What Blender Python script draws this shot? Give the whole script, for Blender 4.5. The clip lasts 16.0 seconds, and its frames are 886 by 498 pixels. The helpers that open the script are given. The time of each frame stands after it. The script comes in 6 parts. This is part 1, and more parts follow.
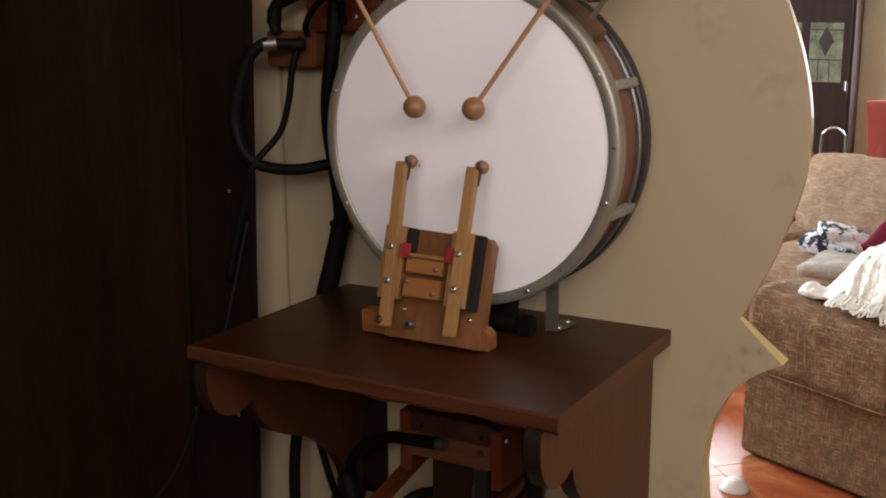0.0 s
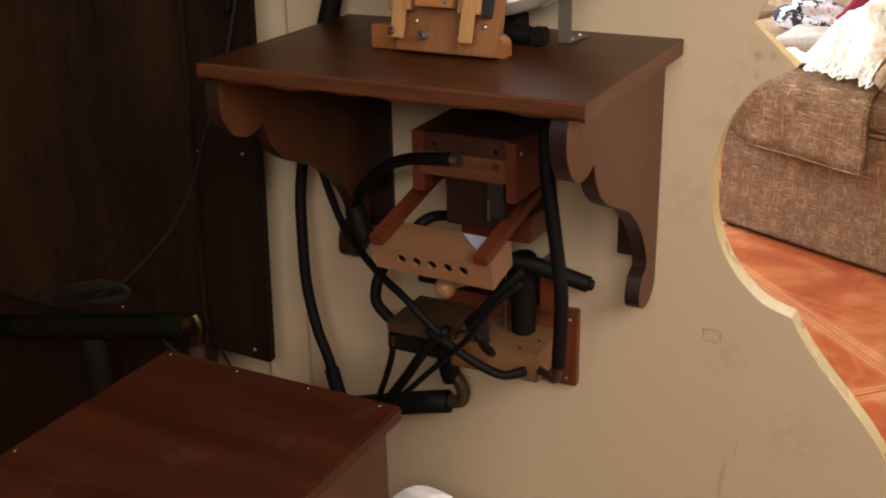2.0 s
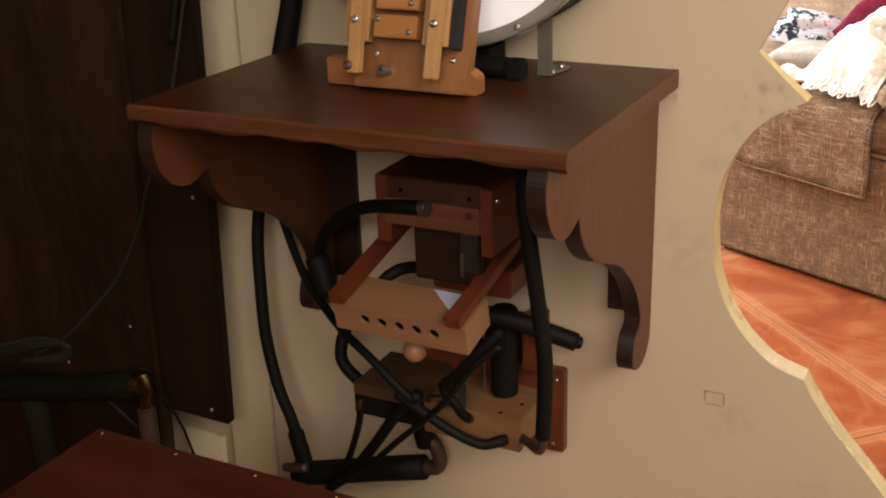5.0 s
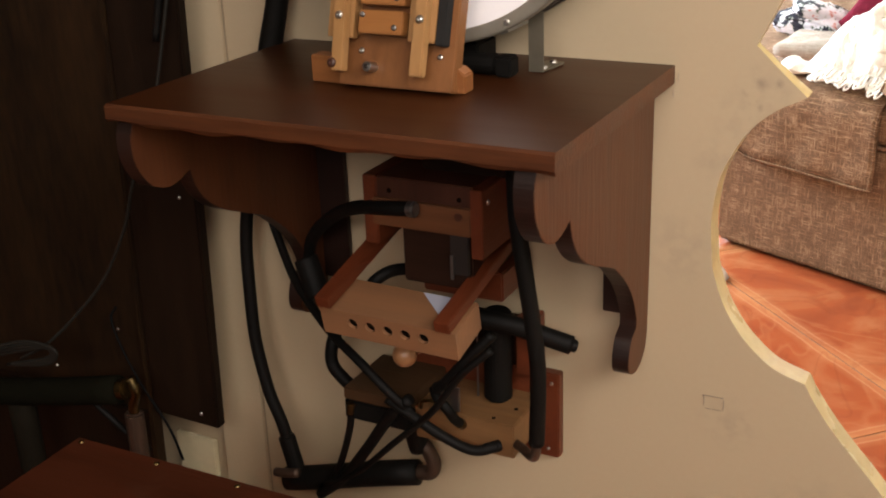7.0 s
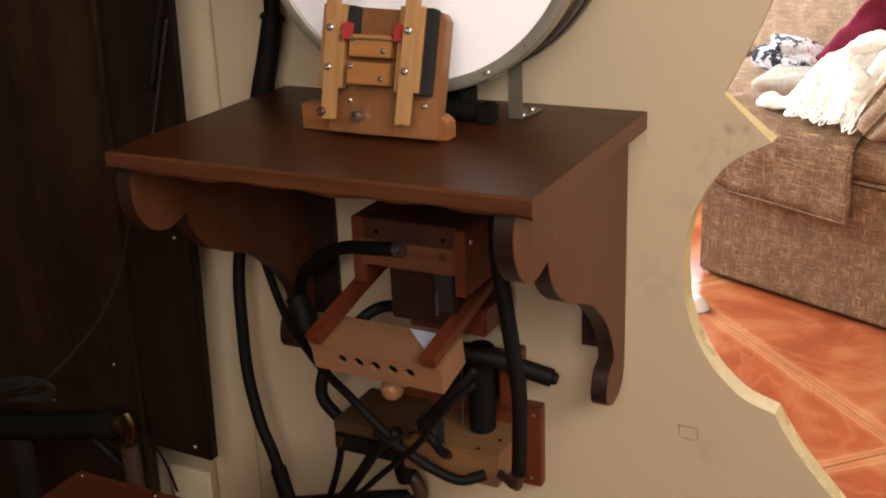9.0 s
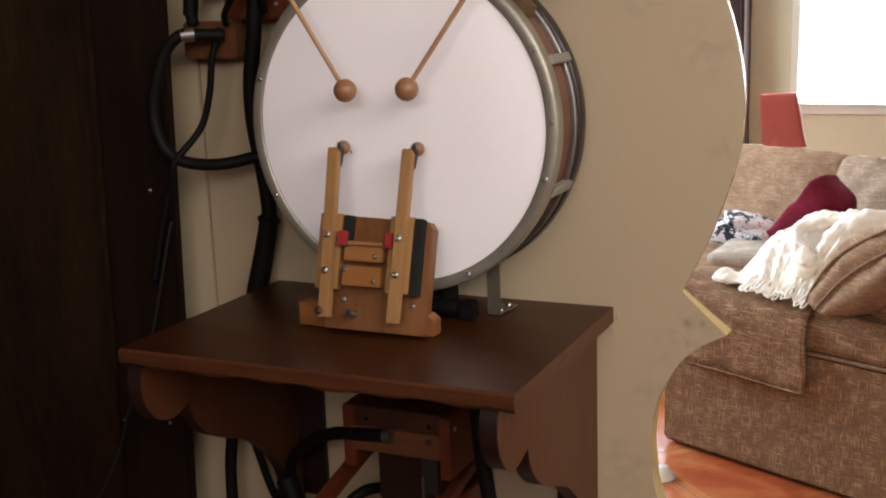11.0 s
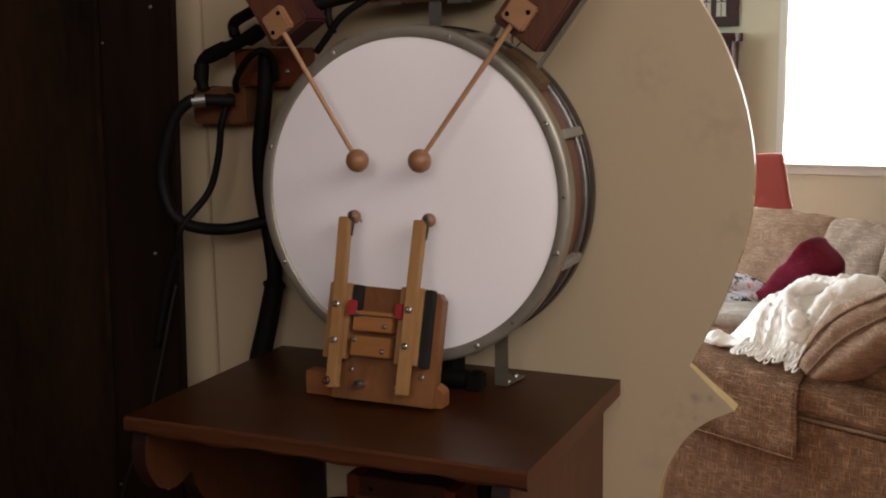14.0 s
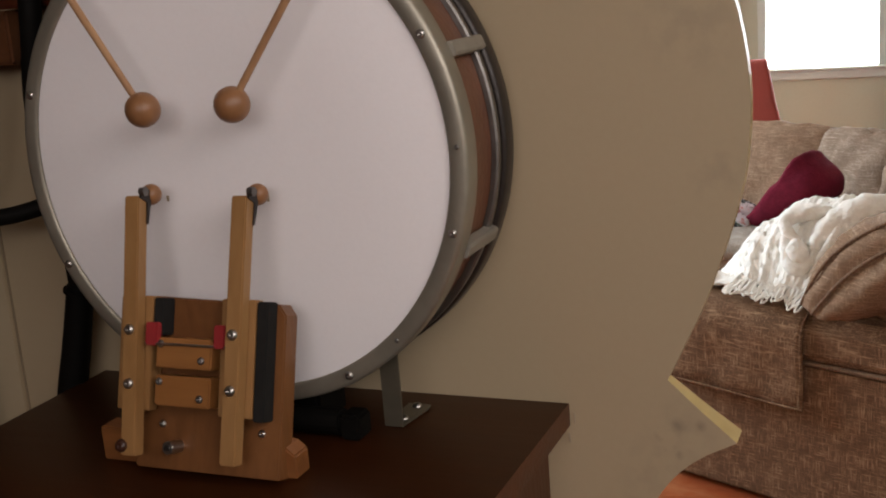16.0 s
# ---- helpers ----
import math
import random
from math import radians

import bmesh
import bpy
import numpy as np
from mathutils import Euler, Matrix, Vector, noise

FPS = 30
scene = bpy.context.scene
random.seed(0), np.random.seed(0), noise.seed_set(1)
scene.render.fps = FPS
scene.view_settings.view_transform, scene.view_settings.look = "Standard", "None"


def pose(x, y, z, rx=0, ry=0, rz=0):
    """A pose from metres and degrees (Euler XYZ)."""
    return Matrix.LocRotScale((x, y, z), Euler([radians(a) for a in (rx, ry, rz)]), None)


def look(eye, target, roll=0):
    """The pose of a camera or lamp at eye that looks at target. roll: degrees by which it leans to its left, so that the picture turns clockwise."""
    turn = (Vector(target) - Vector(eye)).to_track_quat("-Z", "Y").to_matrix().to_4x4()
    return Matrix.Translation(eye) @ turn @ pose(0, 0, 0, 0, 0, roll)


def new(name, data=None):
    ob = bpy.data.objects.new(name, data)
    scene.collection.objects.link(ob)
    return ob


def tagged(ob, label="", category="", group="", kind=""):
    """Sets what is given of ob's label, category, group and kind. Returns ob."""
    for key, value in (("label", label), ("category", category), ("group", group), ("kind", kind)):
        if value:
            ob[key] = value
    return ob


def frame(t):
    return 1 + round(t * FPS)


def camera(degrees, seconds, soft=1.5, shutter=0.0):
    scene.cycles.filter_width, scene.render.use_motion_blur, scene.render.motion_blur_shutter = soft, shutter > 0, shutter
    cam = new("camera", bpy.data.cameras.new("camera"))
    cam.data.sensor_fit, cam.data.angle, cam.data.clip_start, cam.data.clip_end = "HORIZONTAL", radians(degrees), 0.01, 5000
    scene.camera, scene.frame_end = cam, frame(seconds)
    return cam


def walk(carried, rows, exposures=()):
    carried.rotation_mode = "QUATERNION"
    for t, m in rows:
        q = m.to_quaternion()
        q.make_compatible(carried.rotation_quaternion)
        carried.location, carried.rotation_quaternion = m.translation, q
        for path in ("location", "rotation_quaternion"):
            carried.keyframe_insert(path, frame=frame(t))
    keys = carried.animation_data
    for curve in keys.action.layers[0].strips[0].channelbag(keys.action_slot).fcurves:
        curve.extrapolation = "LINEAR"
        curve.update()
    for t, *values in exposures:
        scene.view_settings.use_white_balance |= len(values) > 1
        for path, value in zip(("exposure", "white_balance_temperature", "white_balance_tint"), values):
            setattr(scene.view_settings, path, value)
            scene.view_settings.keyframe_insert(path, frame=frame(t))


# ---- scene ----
cam = camera(42.0, 16.0, 2.0)
PATH = [
    (0, (0.846, -1.282, 1.399), (-0.125, 0.41, 0.958), -0.3),
    (0.2, (0.849, -1.264, 1.396), (-0.138, 0.416, 0.946), -1.2),
    (0.5, (0.844, -1.24, 1.378), (-0.124, 0.438, 0.88), -1.8),
    (0.7, (0.829, -1.239, 1.370), (-0.164, 0.412, 0.830), -3.1),
    (1, (0.809, -1.304, 1.347), (-0.088, 0.41, 0.838), -1.9),
    (1.2, (0.816, -1.317, 1.332), (-0.037, 0.403, 0.774), -2.0),
    (1.5, (0.818, -1.347, 1.321), (-0.04, 0.355, 0.718), -1.9),
    (1.7, (0.814, -1.341, 1.298), (-0.074, 0.331, 0.652), -2.4),
    (2, (0.8, -1.339, 1.281), (-0.066, 0.305, 0.54), -1.3),
    (2.2, (0.794, -1.329, 1.281), (-0.074, 0.301, 0.514), -1.5),
    (2.5, (0.789, -1.336, 1.298), (-0.071, 0.318, 0.575), -1.2),
    (3, (0.797, -1.342, 1.293), (-0.06, 0.324, 0.595), -1.2),
    (3.5, (0.792, -1.32, 1.286), (-0.05, 0.351, 0.578), -1.2),
    (5.8, (0.738, -1.137, 1.261), (-0.128, 0.502, 0.512), -2.3),
    (6, (0.738, -1.135, 1.259), (-0.128, 0.501, 0.502), -2.4),
    (6.5, (0.74, -1.137, 1.265), (-0.126, 0.506, 0.523), -2.4),
    (7, (0.75, -1.14, 1.267), (-0.119, 0.505, 0.531), -2.2),
    (7.5, (0.758, -1.146, 1.268), (-0.111, 0.503, 0.542), -2.4),
    (8, (0.76, -1.154, 1.273), (-0.1, 0.505, 0.56), -2.6),
    (8.2, (0.763, -1.154, 1.275), (-0.1, 0.505, 0.565), -2.7),
    (10.3, (0.788, -1.251, 1.329), (-0.051, 0.47, 0.752), -1.2),
    (10.5, (0.787, -1.252, 1.323), (-0.059, 0.475, 0.773), -1.9),
    (10.7, (0.787, -1.255, 1.336), (-0.059, 0.476, 0.797), -2.3),
    (11, (0.798, -1.282, 1.362), (-0.024, 0.492, 0.94), -2.0),
    (11.5, (0.802, -1.302, 1.386), (0.005, 0.503, 1.059), -1.8),
    (12, (0.791, -1.301, 1.393), (0.004, 0.516, 1.108), -1.3),
    (12.5, (0.784, -1.302, 1.395), (-0.008, 0.513, 1.115), -0.7),
    (13, (0.78, -1.299, 1.391), (-0.026, 0.504, 1.075), -1.2),
    (13.5, (0.778, -1.294, 1.388), (-0.025, 0.507, 1.06), -1.1),
    (14, (0.768, -1.29, 1.386), (-0.03, 0.512, 1.048), -0.9),
    (14.5, (0.756, -1.279, 1.384), (-0.027, 0.527, 1.03), -0.8),
    (14.8, (0.750, -1.240, 1.385), (-0.013, 0.567, 0.994), -1.5),
    (15, (0.752, -1.193, 1.368), (0.01, 0.622, 0.974), -1.1),
    (15.2, (0.752, -1.123, 1.364), (0.050, 0.702, 0.944), -1.1),
    (15.5, (0.744, -1.007, 1.358), (-0.009, 0.784, 0.885), -0.9),
    (15.7, (0.729, -0.936, 1.355), (-0.045, 0.856, 0.922), -2.3),
    (16, (0.69, -0.846, 1.345), (-0.084, 0.94, 0.885), -4.6),
]
EXPOSURES = [(0.0, -0.85, 6300, 11), (0.7, -0.68, 6360, 11), (1.2, -0.3, 6400, 10), (2.0, 0.08, 6450, 10), (8.2, 0.11, 6450, 10), (10.3, -0.08, 6230, 10), (11.0, -0.58, 6260, 11), (11.5, -1.02, 6300, 12), (12.5, -1.14, 6330, 12), (14.5, -1.10, 6330, 12), (15.2, -1.04, 6330, 12), (16.0, -1.28, 6330, 12)]
walk(cam, [(t, look(eye, target, roll)) for t, eye, target, roll in PATH], EXPOSURES)


# ---- camera and walk above; world and lights ----
world = bpy.data.worlds.new("sky")
scene.world = world
world.use_nodes = True
_wn = world.node_tree.nodes
_sky = _wn.new("ShaderNodeTexSky")
_sky.sky_type, _sky.sun_disc = "NISHITA", False
_sky.sun_elevation, _sky.sun_rotation = radians(49), radians(40)
world.node_tree.links.new(_sky.outputs[0], _wn["Background"].inputs[0])
_wn["Background"].inputs[1].default_value = 0.12


def area_lamp(name, eye, target, sx, sy, watts, colour):
    data = bpy.data.lights.new(name, "AREA")
    data.shape, data.size, data.size_y, data.energy, data.color = "RECTANGLE", sx, sy, watts, colour
    ob = new(name, data)
    ob.matrix_world = look(eye, target)
    return ob


_sun = new("sun", bpy.data.lights.new("sun", "SUN"))
_sun.data.energy, _sun.data.angle, _sun.data.color = 2.0, radians(0.6), (1.0, 0.95, 0.86)
_sun.matrix_world = look((5.2, 9.0, 9.5), (0.2, 3.0, 0.5))
area_lamp("window_light_far", (0.058, 6.72, 1.35), (0.1, 2.0, 0.7), 0.7, 1.4, 230, (0.84, 0.94, 1.0))
# added lamp that lights sofa and throw from the left; its window is unseen
area_lamp("fill_light_west", (-2.95, 2.9, 1.75), (0.2, 2.6, 0.3), 2.4, 1.1, 410, (0.84, 0.94, 1.0))
# two added soft lamps stand in for light bounced about the near room
area_lamp("fill_light_east", (1.97, -1.20, 2.05), (0.2, -0.1, 1.0), 1.9, 0.68, 52, (1.0, 0.875, 0.80))
area_lamp("fill_light_south", (1.15, -2.97, 2.08), (0.25, 0.0, 1.0), 1.5, 0.60, 39, (1.0, 0.87, 0.79))



# ---- materials ----
def material(name, base, rough=0.6, metal=0.0, dark=None, scale=8.0, stretch=(1, 1, 1), amount=0.5, bump=0.15, fine=90.0, spec=0.5, per_object=0.0):
    """A surface with two scales of colour variation, fine relief and uneven gloss, in object space metres."""
    m = bpy.data.materials.new(name)
    m.use_nodes = True
    n, l = m.node_tree.nodes, m.node_tree.links
    b = n["Principled BSDF"]
    b.inputs["Metallic"].default_value = metal
    b.inputs["Specular IOR Level"].default_value = spec
    co = n.new("ShaderNodeTexCoord")
    mp = n.new("ShaderNodeMapping")
    mp.inputs["Scale"].default_value = stretch
    l.new(co.outputs["Object"], mp.inputs[0])
    big, small = n.new("ShaderNodeTexNoise"), n.new("ShaderNodeTexNoise")
    big.inputs["Scale"].default_value, big.inputs["Detail"].default_value = scale, 5
    small.inputs["Scale"].default_value, small.inputs["Detail"].default_value = fine, 3
    l.new(mp.outputs[0], big.inputs["Vector"])
    l.new(mp.outputs[0], small.inputs["Vector"])
    add = n.new("ShaderNodeMath")
    add.operation = "MULTIPLY_ADD"
    add.inputs[1].default_value = 0.45
    l.new(small.outputs[0], add.inputs[0])
    l.new(big.outputs[0], add.inputs[2])
    ramp = n.new("ShaderNodeValToRGB")
    second = dark or tuple(c * 0.6 for c in base)
    ramp.color_ramp.elements[0].position, ramp.color_ramp.elements[1].position = 0.5, 0.95
    ramp.color_ramp.elements[0].color = (*[a + (c - a) * amount for a, c in zip(base, second)], 1)
    ramp.color_ramp.elements[1].color = (*base, 1)
    l.new(add.outputs[0], ramp.inputs[0])
    out = ramp.outputs[0]
    if per_object:
        oi, hsv = n.new("ShaderNodeObjectInfo"), n.new("ShaderNodeHueSaturation")
        mr = n.new("ShaderNodeMapRange")
        mr.inputs[3].default_value, mr.inputs[4].default_value = 1 - per_object, 1 + per_object
        l.new(oi.outputs["Random"], mr.inputs[0])
        l.new(mr.outputs[0], hsv.inputs["Value"])
        l.new(out, hsv.inputs["Color"])
        out = hsv.outputs[0]
    l.new(out, b.inputs["Base Color"])
    rr = n.new("ShaderNodeMapRange")
    rr.inputs[3].default_value, rr.inputs[4].default_value = max(0.03, rough - 0.1), min(1.0, rough + 0.12)
    l.new(big.outputs[0], rr.inputs[0])
    l.new(rr.outputs[0], b.inputs["Roughness"])
    bp = n.new("ShaderNodeBump")
    bp.inputs["Strength"].default_value, bp.inputs["Distance"].default_value = bump, 0.004
    l.new(small.outputs[0], bp.inputs["Height"])
    l.new(bp.outputs[0], b.inputs["Normal"])
    return m


def wood(name, base, dark, rough=0.4, axis=0, grain=1.0, bump=0.12, per_object=0.0, spec=0.5):
    s = [9.0, 9.0, 9.0]
    s[axis] = 0.8
    return material(name, base, rough, dark=dark, scale=2.6 * grain, stretch=s, amount=1.0, bump=bump, fine=22 * grain, per_object=per_object, spec=spec)


PAINT = material("cream_wall_paint", (0.418, 0.340, 0.222), 0.65, dark=(0.375, 0.30, 0.185), scale=2.2, amount=0.5, bump=0.04, fine=160)
EDGEBARE = material("bare_yellow_cut_wood", (0.50, 0.39, 0.165), 0.7, dark=(0.40, 0.30, 0.12), scale=20, amount=0.6, bump=0.1, fine=80, spec=0.15)
EDGE = material("cut_edge_paint", (0.50, 0.40, 0.19), 0.28, dark=(0.34, 0.23, 0.105), scale=14, amount=0.8, bump=0.12, fine=60, spec=0.45)
# unseen near-room walls are dark so that less light bounces back
UMBER = material("absorbing_brown_paint", (0.13, 0.095, 0.065), 0.7, scale=2.0, amount=0.4, bump=0.05)
CEIL = material("ceiling_paint", (0.72, 0.68, 0.6), 0.8, scale=2, amount=0.3, bump=0.05)
FARWALL = material("living_room_paint", (0.39, 0.375, 0.262), 0.7, scale=1.5, amount=0.3, bump=0.05)
TRIM = material("white_trim_paint", (0.45, 0.46, 0.385), 0.45, scale=3, amount=0.2, bump=0.05)
SHELF = wood("stained_shelf_wood", (0.038, 0.0112, 0.0031), (0.022, 0.0064, 0.0019), 0.36, axis=0, grain=0.6, bump=0.02, spec=0.32)
SHELF.node_tree.nodes["Principled BSDF"].inputs["Specular Tint"].default_value = (1.0, 0.64, 0.38, 1)
SHELFEDGE = wood("worn_shelf_edge", (0.088, 0.028, 0.0088), (0.038, 0.0125, 0.0048), 0.40, axis=0, grain=1.2, spec=0.4)
DARKEDGE = wood("dark_edge_wood", (0.017, 0.0068, 0.0044), (0.0095, 0.0041, 0.0028), 0.42, axis=0, spec=0.4)
SHELFZ = wood("stained_bracket_wood", (0.082, 0.0275, 0.0096), (0.050, 0.0165, 0.0062), 0.42, axis=2, spec=0.35)
DARKWOOD = material("dark_case_wood", (0.027, 0.0130, 0.0043), 0.6, dark=(0.005, 0.0027, 0.0015), scale=1.6, stretch=(4.0, 4.0, 0.9), amount=1.0, bump=0.12, fine=26, spec=0.15)
STILE = wood("dark_stile_wood", (0.0125, 0.0060, 0.0027), (0.0065, 0.0033, 0.0017), 0.55, axis=2, spec=0.15)
LIDWOOD = wood("red_mahogany_lid", (0.045, 0.0105, 0.0033), (0.024, 0.0058, 0.0020), 0.42, axis=0, spec=0.3)
MAHOG = wood("mahogany_block", (0.054, 0.0175, 0.0090), (0.032, 0.0108, 0.0062), 0.40, axis=2)
REDARM = wood("red_stained_arm", (0.116, 0.026, 0.0080), (0.070, 0.016, 0.0055), 0.40, axis=1)
MAPLE = wood("varnished_maple", (0.345, 0.190, 0.072), (0.265, 0.138, 0.048), 0.42, axis=2, grain=0.8)
MAPLEX = wood("varnished_maple_cross", (0.34, 0.150, 0.044), (0.25, 0.105, 0.030), 0.40, axis=0, grain=0.8)
# maple darkened in colour to give the shade under the shelf
SHADEMAPLE = wood("shaded_maple", (0.18, 0.092, 0.036), (0.115, 0.058, 0.023), 0.5, axis=0, grain=0.8, spec=0.3)
DARKCHEST = wood("dark_brown_chest_wood", (0.058, 0.029, 0.012), (0.034, 0.017, 0.0075), 0.5, axis=0, spec=0.25)
MANIFOLD = wood("brown_manifold_wood", (0.130, 0.050, 0.019), (0.082, 0.031, 0.012), 0.42, axis=0)
ACTIONWOOD = wood("red_brown_action_wood", (0.105, 0.040, 0.021), (0.070, 0.026, 0.014), 0.45, axis=2, spec=0.3)
BELLOWS = material("maroon_leather_cloth", (0.052, 0.0165, 0.0165), 0.55, dark=(0.034, 0.011, 0.012), scale=14, amount=0.8, bump=0.08, fine=120, spec=0.25)
PALE = wood("pale_beech", (0.220, 0.104, 0.046), (0.175, 0.086, 0.041), 0.5, axis=0)
CLAMP = wood("orange_clamp_wood", (0.32, 0.170, 0.080), (0.25, 0.128, 0.058), 0.45, axis=0)
BEAD = wood("turned_wood_bead", (0.285, 0.138, 0.060), (0.21, 0.098, 0.041), 0.40, axis=2)
STICK = wood("mallet_stick", (0.42, 0.25, 0.125), (0.29, 0.155, 0.078), 0.45, axis=2)
SHELL = wood("drum_shell_wood", (0.165, 0.066, 0.033), (0.105, 0.042, 0.022), 0.35, axis=0)
HEAD = material("coated_drum_head", (0.93, 0.92, 0.95), 0.55, scale=5, amount=0.10, bump=0.04, fine=300)
HOOP = material("dull_nickel_hoop", (0.37, 0.35, 0.29), 0.44, 0.65, scale=18, amount=0.5, bump=0.05)
CLIPMETAL = material("dull_pale_metal", (0.36, 0.345, 0.30), 0.5, 0.6, scale=30, amount=0.4, bump=0.05)
FOOTMETAL = material("dim_steel", (0.24, 0.22, 0.165), 0.40, 0.75, scale=30, amount=0.5, bump=0.05)
WEDGE = wood("brown_packing_wood", (0.145, 0.080, 0.034), (0.080, 0.044, 0.019), 0.5, axis=0)
CHERRY = wood("orange_brown_wood", (0.25, 0.100, 0.030), (0.17, 0.062, 0.019), 0.42, axis=0)
PLATE = wood("mid_brown_plate", (0.195, 0.080, 0.025), (0.120, 0.047, 0.015), 0.40, axis=2)
CHROME = material("worn_nickel", (0.50, 0.49, 0.47), 0.30, 1.0, scale=20, amount=0.5, bump=0.06)
DULL = material("dull_steel", (0.24, 0.23, 0.22), 0.46, 1.0, scale=30, amount=0.5, bump=0.1)
BLACKHOOP = material("black_hoop", (0.028, 0.023, 0.021), 0.35, 0.3, scale=20, amount=0.4)
BRASS = material("tarnished_brass", (0.120, 0.082, 0.034), 0.34, 1.0, scale=40, amount=0.6)
COPPER = material("worn_copper", (0.075, 0.046, 0.031), 0.5, 0.6, scale=40, amount=0.6)
RUBBER = material("black_rubber", (0.0042, 0.0038, 0.0032), 0.60, scale=30, amount=0.4, bump=0.12, spec=0.13)
FELTGREY = material("dark_grey_felt_strip", (0.017, 0.0165, 0.016), 0.9, scale=60, amount=0.5, bump=0.3, spec=0.2)
FOAM = material("grey_felt", (0.0058, 0.0056, 0.0032), 0.9, scale=60, amount=0.5, bump=0.3, spec=0.03)
REDFELT = material("red_felt", (0.30, 0.017, 0.020), 0.9, scale=80, amount=0.4, bump=0.3)
POST = material("dark_grey_pipe_wrap", (0.0085, 0.0068, 0.0042), 0.85, scale=40, amount=0.5, bump=0.3, spec=0.05)
BLACKWIRE = material("black_wire", (0.004, 0.004, 0.004), 0.7, scale=50, amount=0.3, spec=0.06)
GREY = material("grey_cable", (0.015, 0.014, 0.0115), 0.5, scale=50, amount=0.3, spec=0.12)
# near-black for drilled holes: their shade is put into the colour
HOLE = material("bore_shade", (0.007, 0.004, 0.0025), 0.9, spec=0.05)


def stained(m, spots, tint, strength):
    """Adds hand smudges with a shape of their own at places on a surface: (x, y, z, radius)."""
    n, l = m.node_tree.nodes, m.node_tree.links
    b = n["Principled BSDF"]
    src = b.inputs["Base Color"].links[0].from_socket
    co = n.new("ShaderNodeTexCoord")
    no = n.new("ShaderNodeTexNoise")
    no.inputs["Scale"].default_value, no.inputs["Detail"].default_value = 55, 3
    l.new(co.outputs["Object"], no.inputs["Vector"])
    total = None
    for x, y, z, r in spots:
        d = n.new("ShaderNodeVectorMath")
        d.operation = "DISTANCE"
        d.inputs[1].default_value = (x, y, z)
        l.new(co.outputs["Object"], d.inputs[0])
        f = n.new("ShaderNodeMapRange")
        f.inputs[1].default_value, f.inputs[2].default_value, f.inputs[3].default_value, f.inputs[4].default_value = r * 0.2, r, 1.0, 0.0
        l.new(d.outputs["Value"], f.inputs[0])
        if total is None:
            total = f.outputs[0]
        else:
            a = n.new("ShaderNodeMath")
            a.operation = "MAXIMUM"
            l.new(total, a.inputs[0])
            l.new(f.outputs[0], a.inputs[1])
            total = a.outputs[0]
    sh = n.new("ShaderNodeMapRange")
    sh.inputs[1].default_value, sh.inputs[2].default_value, sh.inputs[4].default_value = 0.42, 0.62, strength
    l.new(no.outputs[0], sh.inputs[0])
    mul = n.new("ShaderNodeMath")
    mul.operation = "MULTIPLY"
    l.new(total, mul.inputs[0])
    l.new(sh.outputs[0], mul.inputs[1])
    mix = n.new("ShaderNodeMix")
    mix.data_type = "RGBA"
    mix.inputs[7].default_value = (*tint, 1)
    l.new(mul.outputs[0], mix.inputs[0])
    l.new(src, mix.inputs[6])
    l.new(mix.outputs[2], b.inputs["Base Color"])
    return m


def tweed(name, base, light, dark, size=150.0, rough=0.95):
    """Coarse woven upholstery: light and dark flecks along warp and weft, with relief."""
    m = bpy.data.materials.new(name)
    m.use_nodes = True
    n, l = m.node_tree.nodes, m.node_tree.links
    b = n["Principled BSDF"]
    b.inputs["Roughness"].default_value = rough
    b.inputs["Specular IOR Level"].default_value = 0.2
    co = n.new("ShaderNodeTexCoord")
    tex = []
    for sc in ((1.0, 1.0, 0.06), (0.06, 0.06, 1.0), (0.05, 0.05, 0.05)):
        mp, no = n.new("ShaderNodeMapping"), n.new("ShaderNodeTexNoise")
        mp.inputs["Scale"].default_value = sc
        no.inputs["Scale"].default_value, no.inputs["Detail"].default_value = size, 2
        l.new(co.outputs["Object"], mp.inputs[0])
        l.new(mp.outputs[0], no.inputs["Vector"])
        tex.append(no.outputs[0])
    mx = n.new("ShaderNodeMath")
    mx.operation = "MAXIMUM"
    l.new(tex[0], mx.inputs[0])
    l.new(tex[1], mx.inputs[1])
    ad = n.new("ShaderNodeMath")
    ad.operation = "MULTIPLY_ADD"
    ad.inputs[1].default_value = 0.25
    l.new(tex[2], ad.inputs[0])
    l.new(mx.outputs[0], ad.inputs[2])
    r = n.new("ShaderNodeValToRGB")
    e = r.color_ramp.elements
    e[0].position, e[1].position = 0.60, 0.86
    e[0].color, e[1].color = (*dark, 1), (*light, 1)
    mid = e.new(0.70)
    mid.color = (*base, 1)
    l.new(ad.outputs[0], r.inputs[0])
    l.new(r.outputs[0], b.inputs["Base Color"])
    bp = n.new("ShaderNodeBump")
    bp.inputs["Strength"].default_value, bp.inputs["Distance"].default_value = 0.5, 0.003
    l.new(mx.outputs[0], bp.inputs["Height"])
    l.new(bp.outputs[0], b.inputs["Normal"])
    return m


